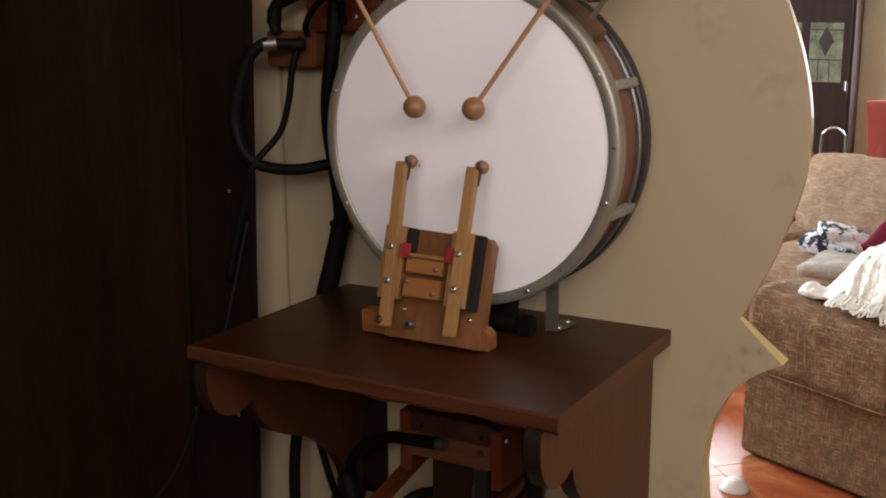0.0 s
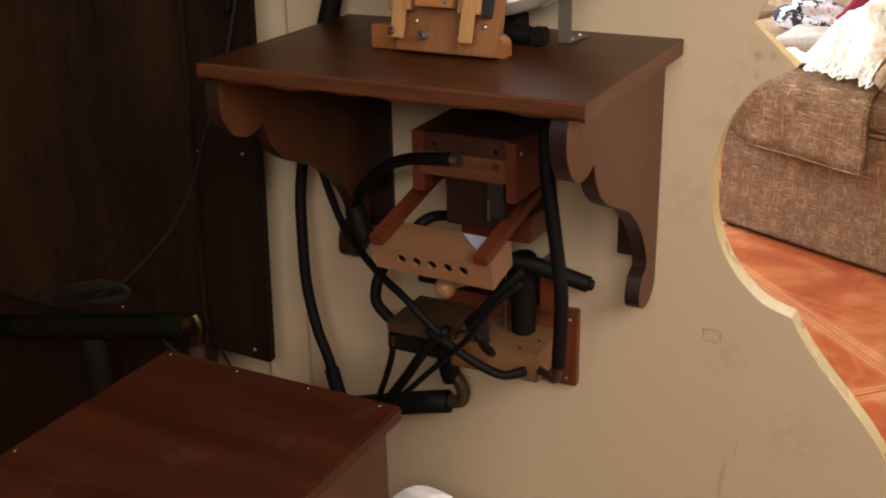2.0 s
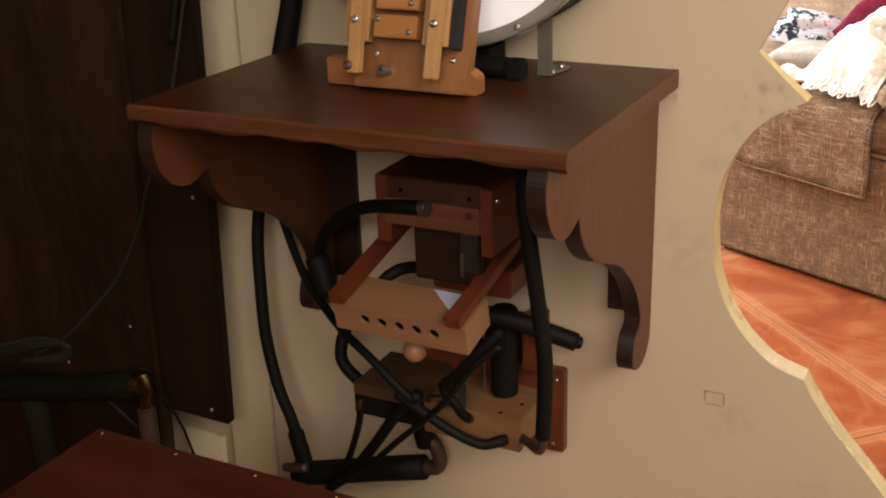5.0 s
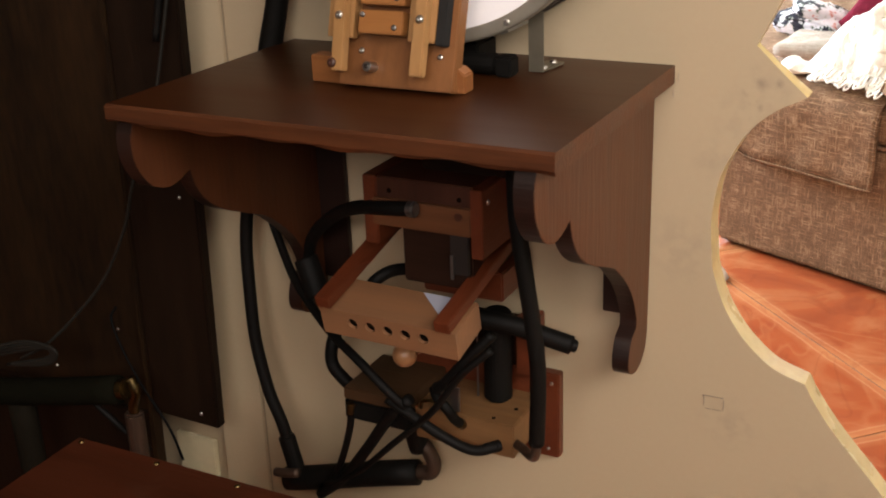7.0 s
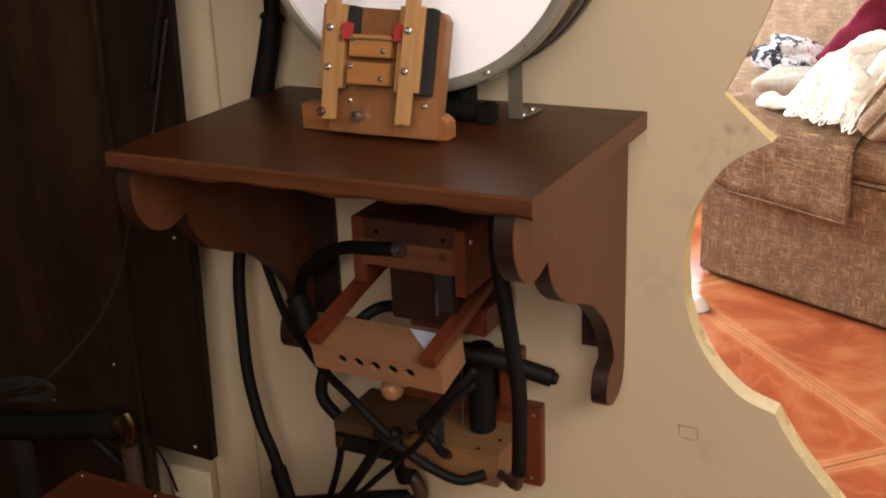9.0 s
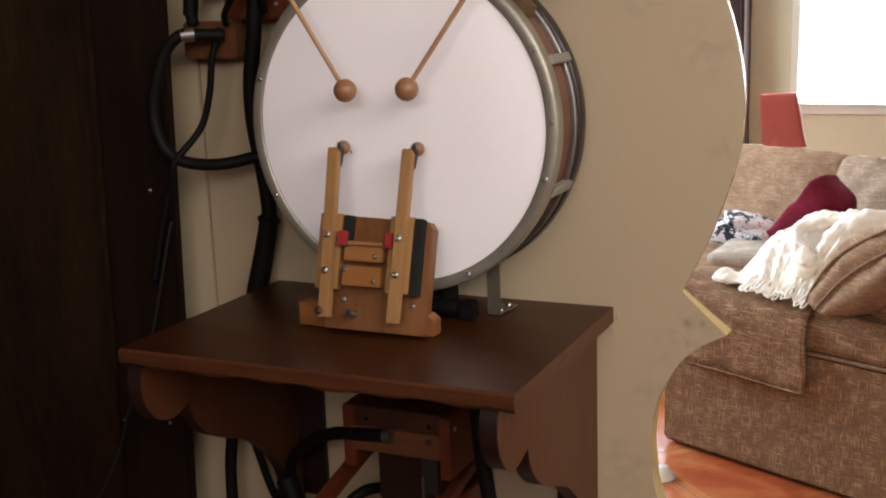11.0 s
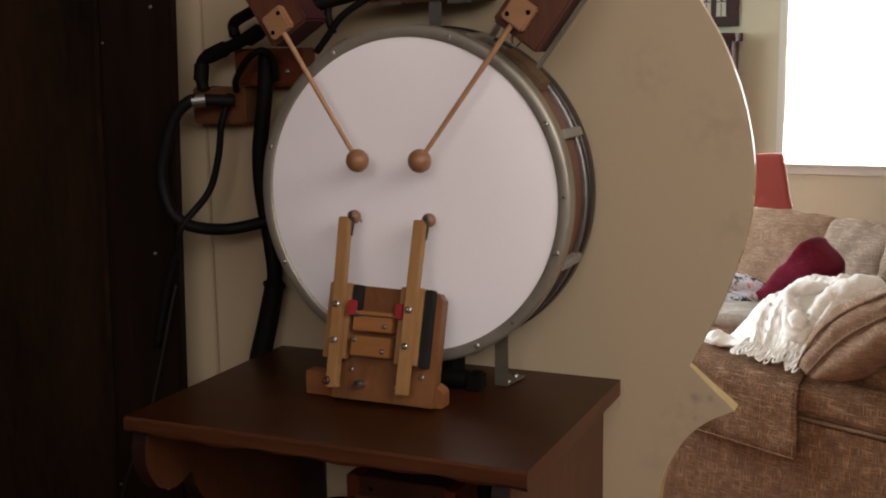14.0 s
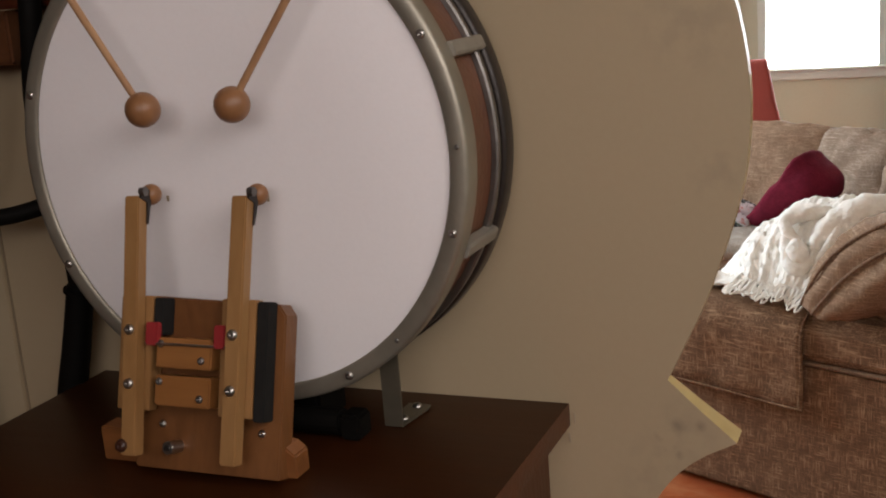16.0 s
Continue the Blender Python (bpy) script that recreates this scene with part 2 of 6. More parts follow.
def tile_material():
    """Marbled terracotta with paler, rubbed margins; each tile differs."""
    m = bpy.data.materials.new("marbled_terracotta_tile")
    m.use_nodes = True
    n, l = m.node_tree.nodes, m.node_tree.links
    b = n["Principled BSDF"]
    co, oi = n.new("ShaderNodeTexCoord"), n.new("ShaderNodeObjectInfo")
    sh = n.new("ShaderNodeVectorMath")
    sh.operation = "MULTIPLY_ADD"
    sh.inputs[1].default_value = (1, 1, 1)
    cb = n.new("ShaderNodeCombineXYZ")
    ml = n.new("ShaderNodeMath")
    ml.operation = "MULTIPLY"
    ml.inputs[1].default_value = 40.0
    l.new(oi.outputs["Random"], ml.inputs[0])
    l.new(ml.outputs[0], cb.inputs[0])
    l.new(ml.outputs[0], cb.inputs[2])
    l.new(co.outputs["Object"], sh.inputs[0])
    l.new(cb.outputs[0], sh.inputs[2])
    no = n.new("ShaderNodeTexNoise")
    no.inputs["Scale"].default_value, no.inputs["Detail"].default_value, no.inputs["Distortion"].default_value = 3.6, 7, 1.1
    l.new(sh.outputs[0], no.inputs["Vector"])
    r = n.new("ShaderNodeValToRGB")
    e = r.color_ramp.elements
    e[0].position, e[1].position = 0.30, 0.72
    e[0].color, e[1].color = (0.25, 0.055, 0.022, 1), (0.40, 0.155, 0.062, 1)
    mid = e.new(0.5)
    mid.color = (0.31, 0.074, 0.026, 1)
    l.new(no.outputs[0], r.inputs[0])
    sx = n.new("ShaderNodeSeparateXYZ")
    l.new(co.outputs["Object"], sx.inputs[0])
    ab = []
    for k in (0, 1):
        a = n.new("ShaderNodeMath")
        a.operation = "ABSOLUTE"
        l.new(sx.outputs[k], a.inputs[0])
        ab.append(a.outputs[0])
    mx = n.new("ShaderNodeMath")
    mx.operation = "MAXIMUM"
    l.new(ab[0], mx.inputs[0])
    l.new(ab[1], mx.inputs[1])
    wob = n.new("ShaderNodeMath")
    wob.operation = "MULTIPLY_ADD"
    wob.inputs[1].default_value = 0.03
    l.new(no.outputs[0], wob.inputs[0])
    l.new(mx.outputs[0], wob.inputs[2])
    mr = n.new("ShaderNodeMapRange")
    mr.inputs[1].default_value, mr.inputs[2].default_value, mr.inputs[4].default_value = 0.445, 0.490, 0.40
    l.new(wob.outputs[0], mr.inputs[0])
    mix = n.new("ShaderNodeMix")
    mix.data_type = "RGBA"
    mix.inputs[7].default_value = (0.60, 0.29, 0.125, 1)
    l.new(mr.outputs[0], mix.inputs[0])
    l.new(r.outputs[0], mix.inputs[6])
    # a worn pale line a little inside each edge, and dark wandering veins
    out = mix.outputs[2]
    vein = n.new("ShaderNodeTexNoise")
    vein.inputs["Scale"].default_value, vein.inputs["Detail"].default_value, vein.inputs["Distortion"].default_value = 2.4, 3, 1.6
    l.new(sh.outputs[0], vein.inputs["Vector"])
    for src, at, wide, much, tint in ((wob.outputs[0], 0.4675, 0.0045, 0.30, (0.60, 0.33, 0.17, 1)), (vein.outputs[0], 0.47, 0.012, 0.22, (0.17, 0.035, 0.016, 1)), (vein.outputs[0], 0.56, 0.03, 0.14, (0.52, 0.25, 0.11, 1))):
        off, mg, fade, lay = n.new("ShaderNodeMath"), n.new("ShaderNodeMath"), n.new("ShaderNodeMapRange"), n.new("ShaderNodeMix")
        off.operation, mg.operation, lay.data_type = "SUBTRACT", "ABSOLUTE", "RGBA"
        off.inputs[1].default_value = at
        fade.inputs[1].default_value, fade.inputs[2].default_value, fade.inputs[3].default_value, fade.inputs[4].default_value = 0.0, wide, much, 0.0
        lay.inputs[7].default_value = tint
        l.new(src, off.inputs[0])
        l.new(off.outputs[0], mg.inputs[0])
        l.new(mg.outputs[0], fade.inputs[0])
        l.new(fade.outputs[0], lay.inputs[0])
        l.new(out, lay.inputs[6])
        out = lay.outputs[2]
    l.new(out, b.inputs["Base Color"])
    rr = n.new("ShaderNodeMapRange")
    rr.inputs[3].default_value, rr.inputs[4].default_value = 0.14, 0.30
    l.new(no.outputs[0], rr.inputs[0])
    l.new(rr.outputs[0], b.inputs["Roughness"])
    return m


SCUFFED = stained(LIDWOOD, [(0.02, 0.10, 0.68, 0.030), (0.10, 0.16, 0.68, 0.035), (-0.06, 0.02, 0.68, 0.04), (0.12, 0.25, 0.68, 0.03), (-0.02, 0.24, 0.68, 0.025), (0.05, -0.05, 0.68, 0.04)], (0.13, 0.075, 0.045), 0.16)
SMUDGED = stained(material("smudged_wall_paint", (0.418, 0.340, 0.222), 0.65, dark=(0.385, 0.31, 0.196), scale=2.2, amount=0.5, bump=0.04, fine=160),
                  [(x, 0.0, z, r) for x, z, r in ((0.512, 0.985, 0.03), (0.49, 0.95, 0.035), (0.528, 0.972, 0.022), (0.47, 0.905, 0.03), (0.548, 1.19, 0.03), (0.50, 0.60, 0.04), (0.53, 1.30, 0.05), (0.45, 1.36, 0.04), (0.44, 0.80, 0.05), (0.60, 0.50, 0.06))], (0.24, 0.20, 0.15), 0.26)
SMUDGED = stained(SMUDGED, [(x, 0.0, z, r) for x, z, r in ((0.500, 0.979, 0.0085), (0.511, 0.987, 0.0085), (0.529, 0.988, 0.006), (0.499, 0.955, 0.0075), (0.512, 0.962, 0.005), (0.505, 0.968, 0.006))], (0.15, 0.125, 0.095), 0.42)
TWEED = tweed("brown_tweed", (0.190, 0.107, 0.060), (0.37, 0.238, 0.144), (0.120, 0.065, 0.036), 420)
# the same tweed made paler, for the stronger light on the cushions
TWEEDLIT = tweed("lit_brown_tweed", (0.255, 0.162, 0.102), (0.38, 0.265, 0.180), (0.185, 0.112, 0.069), 420)
TWEEDGREY = tweed("grey_brown_tweed", (0.265, 0.193, 0.140), (0.40, 0.315, 0.245), (0.200, 0.142, 0.100), 420)
SEATGREY = tweed("pale_grey_seat_cloth", (0.38, 0.335, 0.285), (0.46, 0.41, 0.36), (0.30, 0.26, 0.22), 360)
PIPING = tweed("piping_tweed", (0.185, 0.112, 0.070), (0.27, 0.175, 0.115), (0.13, 0.077, 0.048), 430)
MAROON = material("maroon_cushion_cloth", (0.150, 0.014, 0.030), 0.95, scale=30, amount=0.8, bump=0.7, fine=110, spec=0.08)
KNIT = material("cream_knit_wool", (0.90, 0.88, 0.83), 0.95, dark=(0.74, 0.69, 0.61), scale=30, amount=0.8, bump=1.0, fine=110, spec=0.1)
REDVELVET = material("red_velvet", (0.235, 0.044, 0.030), 0.8, scale=8, amount=0.4, bump=0.2, fine=200, spec=0.3)
EBONY = wood("dark_furniture_wood", (0.034, 0.016, 0.013), (0.018, 0.009, 0.008), 0.5, axis=2, spec=0.18)
GLASSG = material("leaded_green_glass", (0.22, 0.24, 0.17), 0.2, dark=(0.07, 0.09, 0.07), scale=14, amount=0.9, bump=0.2, fine=40)
PANE = material("cream_leaded_glass", (0.42, 0.37, 0.26), 0.25, dark=(0.28, 0.31, 0.28), scale=12, amount=0.6, bump=0.1, fine=40)
PAINTSKY = material("painted_sky", (0.13, 0.22, 0.27), 0.4, dark=(0.30, 0.19, 0.16), scale=5, amount=0.9, bump=0.1, fine=30)
PAINTTREE = material("painted_cypress", (0.018, 0.055, 0.042), 0.4, scale=20, amount=0.5)
TILE = tile_material()
TILEFAR = material("plain_terracotta_tile", (0.44, 0.125, 0.04), 0.3, dark=(0.34, 0.070, 0.023), scale=3, amount=0.9, bump=0.05)
GROUT = material("sandy_grout", (0.17, 0.080, 0.045), 0.9, scale=20, amount=0.5, bump=0.3)
PALEPAINT = material("pale_yellow_painted_wood", (0.62, 0.56, 0.36), 0.5, scale=12, amount=0.3, bump=0.05)
GLAZE = material("white_glaze", (0.74, 0.72, 0.69), 0.22, scale=12, amount=0.15, bump=0.02)
WHITE = material("white_paper", (0.80, 0.79, 0.76), 0.7, scale=10, amount=0.1, bump=0.05)
PRINT = material("printed_cloth", (0.62, 0.56, 0.60), 0.8, dark=(0.025, 0.023, 0.035), scale=11, amount=1.0, bump=0.1, fine=45, spec=0.2)
for _n in PRINT.node_tree.nodes:
    if _n.type == "VALTORGB":
        _n.color_ramp.elements[0].position, _n.color_ramp.elements[1].position = 0.68, 0.97
        for _at, _c in ((0.70, (0.16, 0.20, 0.16, 1)), (0.73, (0.58, 0.56, 0.62, 1)), (0.86, (0.66, 0.64, 0.70, 1)), (0.91, (0.50, 0.13, 0.10, 1))):
            _n.color_ramp.elements.new(_at).color = _c
STEEL = material("polished_steel", (0.36, 0.37, 0.40), 0.20, 1.0, scale=15, amount=0.2, bump=0.02)
JOINT = material("dirty_joint", (0.31, 0.245, 0.16), 0.9)
SMEAR = material("dark_smear", (0.37, 0.31, 0.22), 0.8, dark=(0.31, 0.255, 0.18), scale=40)
# block wood coloured near-black for the shade below the shelf
SHADEWOOD = wood("shaded_block_wood", (0.022, 0.0085, 0.0045), (0.012, 0.0050, 0.0028), 0.55, axis=0, spec=0.12)
FILM = material("bluish_plastic_film", (0.40, 0.42, 0.50), 0.2, scale=20, amount=0.2)
INK = material("pencil_mark", (0.25, 0.21, 0.165), 0.9)
SKY = bpy.data.materials.new("bright_daylight_backdrop")
SKY.use_nodes = True
_b = SKY.node_tree.nodes["Principled BSDF"]
_b.inputs["Base Color"].default_value = (0.8, 0.82, 0.85, 1)
_b.inputs["Emission Color"].default_value = (0.93, 0.95, 1.0, 1)
_b.inputs["Emission Strength"].default_value = 20.0


# ---- mesh helpers ----
def mesh_object(name, bm, mat, smooth=False):
    me = bpy.data.meshes.new(name)
    bmesh.ops.recalc_face_normals(bm, faces=bm.faces)
    bm.to_mesh(me)
    bm.free()
    for m in mat if isinstance(mat, (list, tuple)) else (mat,):
        me.materials.append(m)
    if smooth:
        for p in me.polygons:
            p.use_smooth = True
    return new(name, me)


def part(name, bm, mat, parent, label="", smooth=False):
    ob = mesh_object(name, bm, mat, smooth)
    ob.parent = parent
    if label:
        tagged(ob, label)
    return ob


def thing(name, label, category, at=(0, 0, 0), group="", m=None):
    ob = new(name)
    ob.empty_display_size = 0.02
    ob.matrix_world = m if m is not None else pose(*at)
    return tagged(ob, label, category, group)


def bevelled(bm, w, seg=2):
    if w > 0:
        bmesh.ops.bevel(bm, geom=bm.edges[:], offset=w, segments=seg, affect="EDGES", clamp_overlap=True)
    return bm


def box(x0, x1, y0, y1, z0, z1, w=0.0, m=None, seg=2):
    bm = bmesh.new()
    bmesh.ops.create_cube(bm, size=1.0)
    for v in bm.verts:
        v.co = Vector(((x0 + x1) / 2 + v.co.x * (x1 - x0), (y0 + y1) / 2 + v.co.y * (y1 - y0), (z0 + z1) / 2 + v.co.z * (z1 - z0)))
    bevelled(bm, w, seg)
    if m is not None:
        bm.transform(m)
    return bm


def prism(points, a0, a1, axis="y", w=0.0, m=None):
    """A closed outline extruded along an axis: points are (x, z) for y, (y, z) for x, (x, y) for z."""
    bm = bmesh.new()
    put = {"y": lambda p, a: (p[0], a, p[1]), "x": lambda p, a: (a, p[0], p[1]), "z": lambda p, a: (p[0], p[1], a)}[axis]
    lo, hi = [bm.verts.new(put(p, a0)) for p in points], [bm.verts.new(put(p, a1)) for p in points]
    bm.faces.new(lo)
    bm.faces.new(hi[::-1])
    for i in range(len(points)):
        j = (i + 1) % len(points)
        bm.faces.new((lo[i], hi[i], hi[j], lo[j]))
    bmesh.ops.recalc_face_normals(bm, faces=bm.faces)
    if w:
        sharp = [e for e in bm.edges if len(e.link_faces) == 2 and e.calc_face_angle() > radians(50)]
        bmesh.ops.bevel(bm, geom=sharp, offset=w, segments=2, affect="EDGES", clamp_overlap=True)
    if m is not None:
        bm.transform(m)
    return bm


def rod(a, b, r, r2=None, seg=16, w=0.0):
    a, b = Vector(a), Vector(b)
    bm = bmesh.new()
    bmesh.ops.create_cone(bm, cap_ends=True, segments=seg, radius1=r, radius2=r if r2 is None else r2, depth=(b - a).length)
    if w:
        rim = [e for e in bm.edges if any(len(f.verts) > 4 for f in e.link_faces)]
        bmesh.ops.bevel(bm, geom=rim, offset=w, segments=2, affect="EDGES", clamp_overlap=True)
    bm.transform(Matrix.Translation((a + b) / 2) @ (b - a).to_track_quat("Z", "Y").to_matrix().to_4x4())
    return bm


def ball(c, r, flat=1.0, seg=24):
    bm = bmesh.new()
    bmesh.ops.create_uvsphere(bm, u_segments=seg, v_segments=seg // 2, radius=r)
    bm.transform(Matrix.Translation(c) @ Matrix.Diagonal((1, 1, flat, 1)))
    return bm


def glide(points, n=10):
    """Catmull-Rom points through the given ones."""
    p = [Vector(q) for q in points]
    p = [2 * p[0] - p[1]] + p + [2 * p[-1] - p[-2]]
    out = []
    for i in range(1, len(p) - 2):
        a, b, c, d = p[i - 1:i + 3]
        for k in range(n):
            t = k / n
            out.append(0.5 * (2 * b + (c - a) * t + (2 * a - 5 * b + 4 * c - d) * t * t + (3 * b - a - 3 * c + d) * t ** 3))
    return out + [p[-2]]


def tube(points, r, n=8, seg=12, r2=None):
    """A hose swept along a smooth way, with capped ends."""
    way = glide(points, n) if n > 1 else [Vector(q) for q in points]
    bm = bmesh.new()
    up = Vector((0.31, 0.17, 0.93))
    rings = []
    for i, c in enumerate(way):
        d = (way[min(i + 1, len(way) - 1)] - way[max(i - 1, 0)]).normalized()
        side = d.cross(up).normalized()
        up = side.cross(d).normalized()
        rr = r if r2 is None else r + (r2 - r) * i / (len(way) - 1)
        rings.append([bm.verts.new(c + rr * (math.cos(k * math.tau / seg) * side + math.sin(k * math.tau / seg) * up)) for k in range(seg)])
    for a, b in zip(rings, rings[1:]):
        for k in range(seg):
            bm.faces.new((a[k], a[(k + 1) % seg], b[(k + 1) % seg], b[k]))
    bm.faces.new(rings[0][::-1])
    bm.faces.new(rings[-1])
    return bm


def lathe(profile, seg=64, m=None, closed=True):
    """An outline of (radius, height) turned round the z axis."""
    bm = bmesh.new()
    rings = [[bm.verts.new((r * math.cos(k * math.tau / seg), r * math.sin(k * math.tau / seg), z)) for k in range(seg)] for r, z in profile]
    pairs = list(zip(rings, rings[1:])) + ([(rings[-1], rings[0])] if closed else [])
    for a, b in pairs:
        for k in range(seg):
            bm.faces.new((a[k], a[(k + 1) % seg], b[(k + 1) % seg], b[k]))
    if not closed:
        bm.faces.new(rings[0][::-1])
        bm.faces.new(rings[-1])
    if m is not None:
        bm.transform(m)
    return bm


def screw(parent, at, way, r=0.0035, mat=None, name="screw"):
    """A domed screw head with a slot-sized dimple, facing along way."""
    bm = lathe([(0.0004, r * 0.35), (r * 0.3, r * 0.6), (r * 0.75, r * 0.5), (r, 0.0), (r, -0.002), (0.0004, -0.002)], 12, closed=False)
    bm.transform(Matrix.Translation(at) @ Vector(way).to_track_quat("Z", "Y").to_matrix().to_4x4())
    return part(name, bm, mat or CHROME, parent, smooth=True)


def structure(name, bm, mat, label, category="wall"):
    return tagged(mesh_object(name, bm, mat), label, category, kind="structure")


def opening_wall(name, axis, along, at, holes, mat, label):
    """A wall with window openings: along is its stretch, at its two faces, holes the openings' stretches and heights, in order."""
    bm = bmesh.new()
    (s0, s1), (a0, a1) = along, at
    ends = [s0] + [v for h in holes for v in h[:2]] + [s1]
    pieces = [(ends[2 * k], ends[2 * k + 1], 0, 2.45) for k in range(len(holes) + 1)]
    for h0, h1, z0, z1 in holes:
        pieces += [(h0, h1, 0, z0), (h0, h1, z1, 2.45)]
    for p0, p1, q0, q1 in pieces:
        b = box(p0, p1, a0, a1, q0, q1) if axis == "x" else box(a0, a1, p0, p1, q0, q1)
        me = bpy.data.meshes.new("piece")
        b.to_mesh(me)
        b.free()
        bm.from_mesh(me)
        bpy.data.meshes.remove(me)
    bmesh.ops.remove_doubles(bm, verts=bm.verts, dist=0.0005)
    return structure(name, bm, mat, label)


# outline of the scroll-cut end of the partition, from the ceiling down to the floor
SCROLL = [(0.36, 2.45), (0.354, 1.62), (0.366, 1.57), (0.414, 1.535), (0.474, 1.482), (0.509, 1.434), (0.539, 1.380), (0.5605, 1.319), (0.571, 1.258), (0.5695, 1.205), (0.561, 1.162),
          (0.540, 1.100), (0.522, 1.060), (0.505, 1.025), (0.531, 1.000), (0.557, 0.9765), (0.527, 0.960), (0.505, 0.940), (0.489, 0.915), (0.475, 0.882), (0.469, 0.838), (0.471, 0.805),
          (0.474, 0.779), (0.487, 0.742), (0.504, 0.714), (0.521, 0.695), (0.545, 0.676), (0.5785, 0.6645), (0.589, 0.646), (0.607, 0.620), (0.630, 0.592), (0.662, 0.556), (0.703, 0.503),
          (0.745, 0.42), (0.79, 0.30), (0.81, 0.15), (0.81, 0.0)]


def partition():
    pts = []
    corners = {1, 13, 15, 27, 36}
    cur = [SCROLL[0]]
    run = [SCROLL[1]]
    for i in range(2, len(SCROLL)):
        run.append(SCROLL[i])
        if i in corners:
            g = glide([(x, 0, z) for x, z in run], 4)
            cur += [(v.x, v.z) for v in g[:-1]]
            run = [SCROLL[i]]
    cur.append(SCROLL[-1])
    outline = cur + [(-1.9, 0.0), (-1.9, 2.45)]
    bm = prism(outline, 0.0, 0.022, "y")
    for v in bm.verts:
        if v.co.y > 0.01:
            # the upper scroll is planed thinner than the lower part
            k = max(0.0, min(1.0, (v.co.z - 0.965) / 0.06))
            v.co.y = 0.030 - 0.018 * k
    for f in bm.faces:
        if abs(f.normal.y) < 0.5 and f.calc_center_median().x > 0.3:
            # the notch above the lower scroll is bare wood
            f.material_index = 2 if 0.974 < f.calc_center_median().z < 1.026 and f.normal.z > 0.3 else 1
    return structure("wall_partition", bm, (SMUDGED, EDGE, EDGEBARE), "cream painted partition wall with a scroll-cut end")


partition()
structure("wall_panel", prism([(-0.2130, -0.013), (-0.1455, -0.0045), (-0.1455, -0.0005), (-0.2130, -0.0005)], 0.0, 2.45, "z", 0.001), PAINT, "cream painted wall board butted beside the drum shelf")
# unseen, its brown chosen to cut light bounced under the shelf
structure("wall_west_near", box(-2.0, -1.9, -3.0, 0.026, 0.0, 2.45), UMBER, "unseen side wall, brown to absorb light")
structure("wall_east", box(2.9, 3.0, 0.0, 6.95, 0.0, 2.45), FARWALL, "beige living room side wall")
structure("wall_return", box(2.1, 3.0, -0.1, -0.0005, 0.0, 2.45), FARWALL, "beige wall between the two rooms")
# unseen wall, set near so that its added lamp stands higher
opening_wall("wall_east_near", "y", (-3.1, -0.0005), (2.0, 2.1), [(-2.20, -0.20, 1.70, 2.42)], FARWALL, "unseen beige side wall with a high opening added for a lamp")
structure("ceiling", box(-3.1, 3.0, -3.1, 6.95, 2.45, 2.55), CEIL, "plain white painted ceiling", "ceiling")


structure("joint", box(-0.1450, -0.1432, -0.0018, -0.0003, 0.0, 2.45), JOINT, "dark joint between two wall boards", "trim")
# unseen wall; the opening is added for the south fill lamp
opening_wall("wall_south", "x", (-2.0, 2.0), (-3.1, -3.0), [(0.35, 1.95, 1.74, 2.42)], UMBER, "unseen closing wall, brown to absorb light, with an added window")
# opening added round the west fill lamp, never in view
opening_wall("wall_west", "y", (0.026, 6.8), (-3.1, -3.0), [(1.6, 4.2, 1.1, 2.35)], FARWALL, "beige living room side wall with an unseen added opening")
# only the middle window is in view; the outer two are added
WINDOWS = [(-2.10, -1.195, 0.95, 2.40), (-0.277, 0.393, 0.602, 2.05), (1.45, 2.35, 0.85, 2.20)]
opening_wall("wall_north", "x", (-3.0, 2.9), (6.8, 6.95), WINDOWS, FARWALL, "beige living room wall round one seen and two added windows")


def window(name, x0, x1, z0, z1):
    w = tagged(new(name), "white-painted sash window blown out by daylight", "window", kind="structure")
    w.matrix_world = pose((x0 + x1) / 2, 6.8, z0)
    m = w.matrix_world.inverted()
    for a0, a1, b0, b1 in ((x0 - 0.050, x0 - 0.0002, z0 + 0.0002, z1 + 0.045), (x1 + 0.0002, x1 + 0.050, z0 + 0.0002, z1 + 0.045), (x0 + 0.0002, x1 - 0.0002, z1 + 0.0005, z1 + 0.045)):
        part("window_frame", box(a0, a1, 6.780, 6.7995, b0, b1, 0.004, m), TRIM, w)
    part("window_sill", box(x0 - 0.075, x1 + 0.075, 6.760, 6.7995, z0 - 0.017, z0 - 0.0002, 0.004, m), TRIM, w)
    part("apron", box(x0 - 0.060, x1 + 0.060, 6.780, 6.7995, z0 - 0.072, z0 - 0.0175, 0.003, m), TRIM, w)
    tagged(mesh_object("backdrop", box(x0 + 0.0005, x1 - 0.0005, 6.87, 6.89, z0 + 0.0005, z1 - 0.0005), SKY), "bright overexposed daylight outside the window", "sky", kind="structure")


window("window_1", *WINDOWS[1])
# unseen glowing windows, added for floor glare and the bright scroll edge
window("window_added_left", *WINDOWS[0])
window("window_added_right", *WINDOWS[2])
floor = structure("floor", box(-3.1, 3.0, -3.1, 6.95, -0.1, -0.0014), GROUT, "glossy orange marbled terracotta tile floor laid diagonally", "floor")


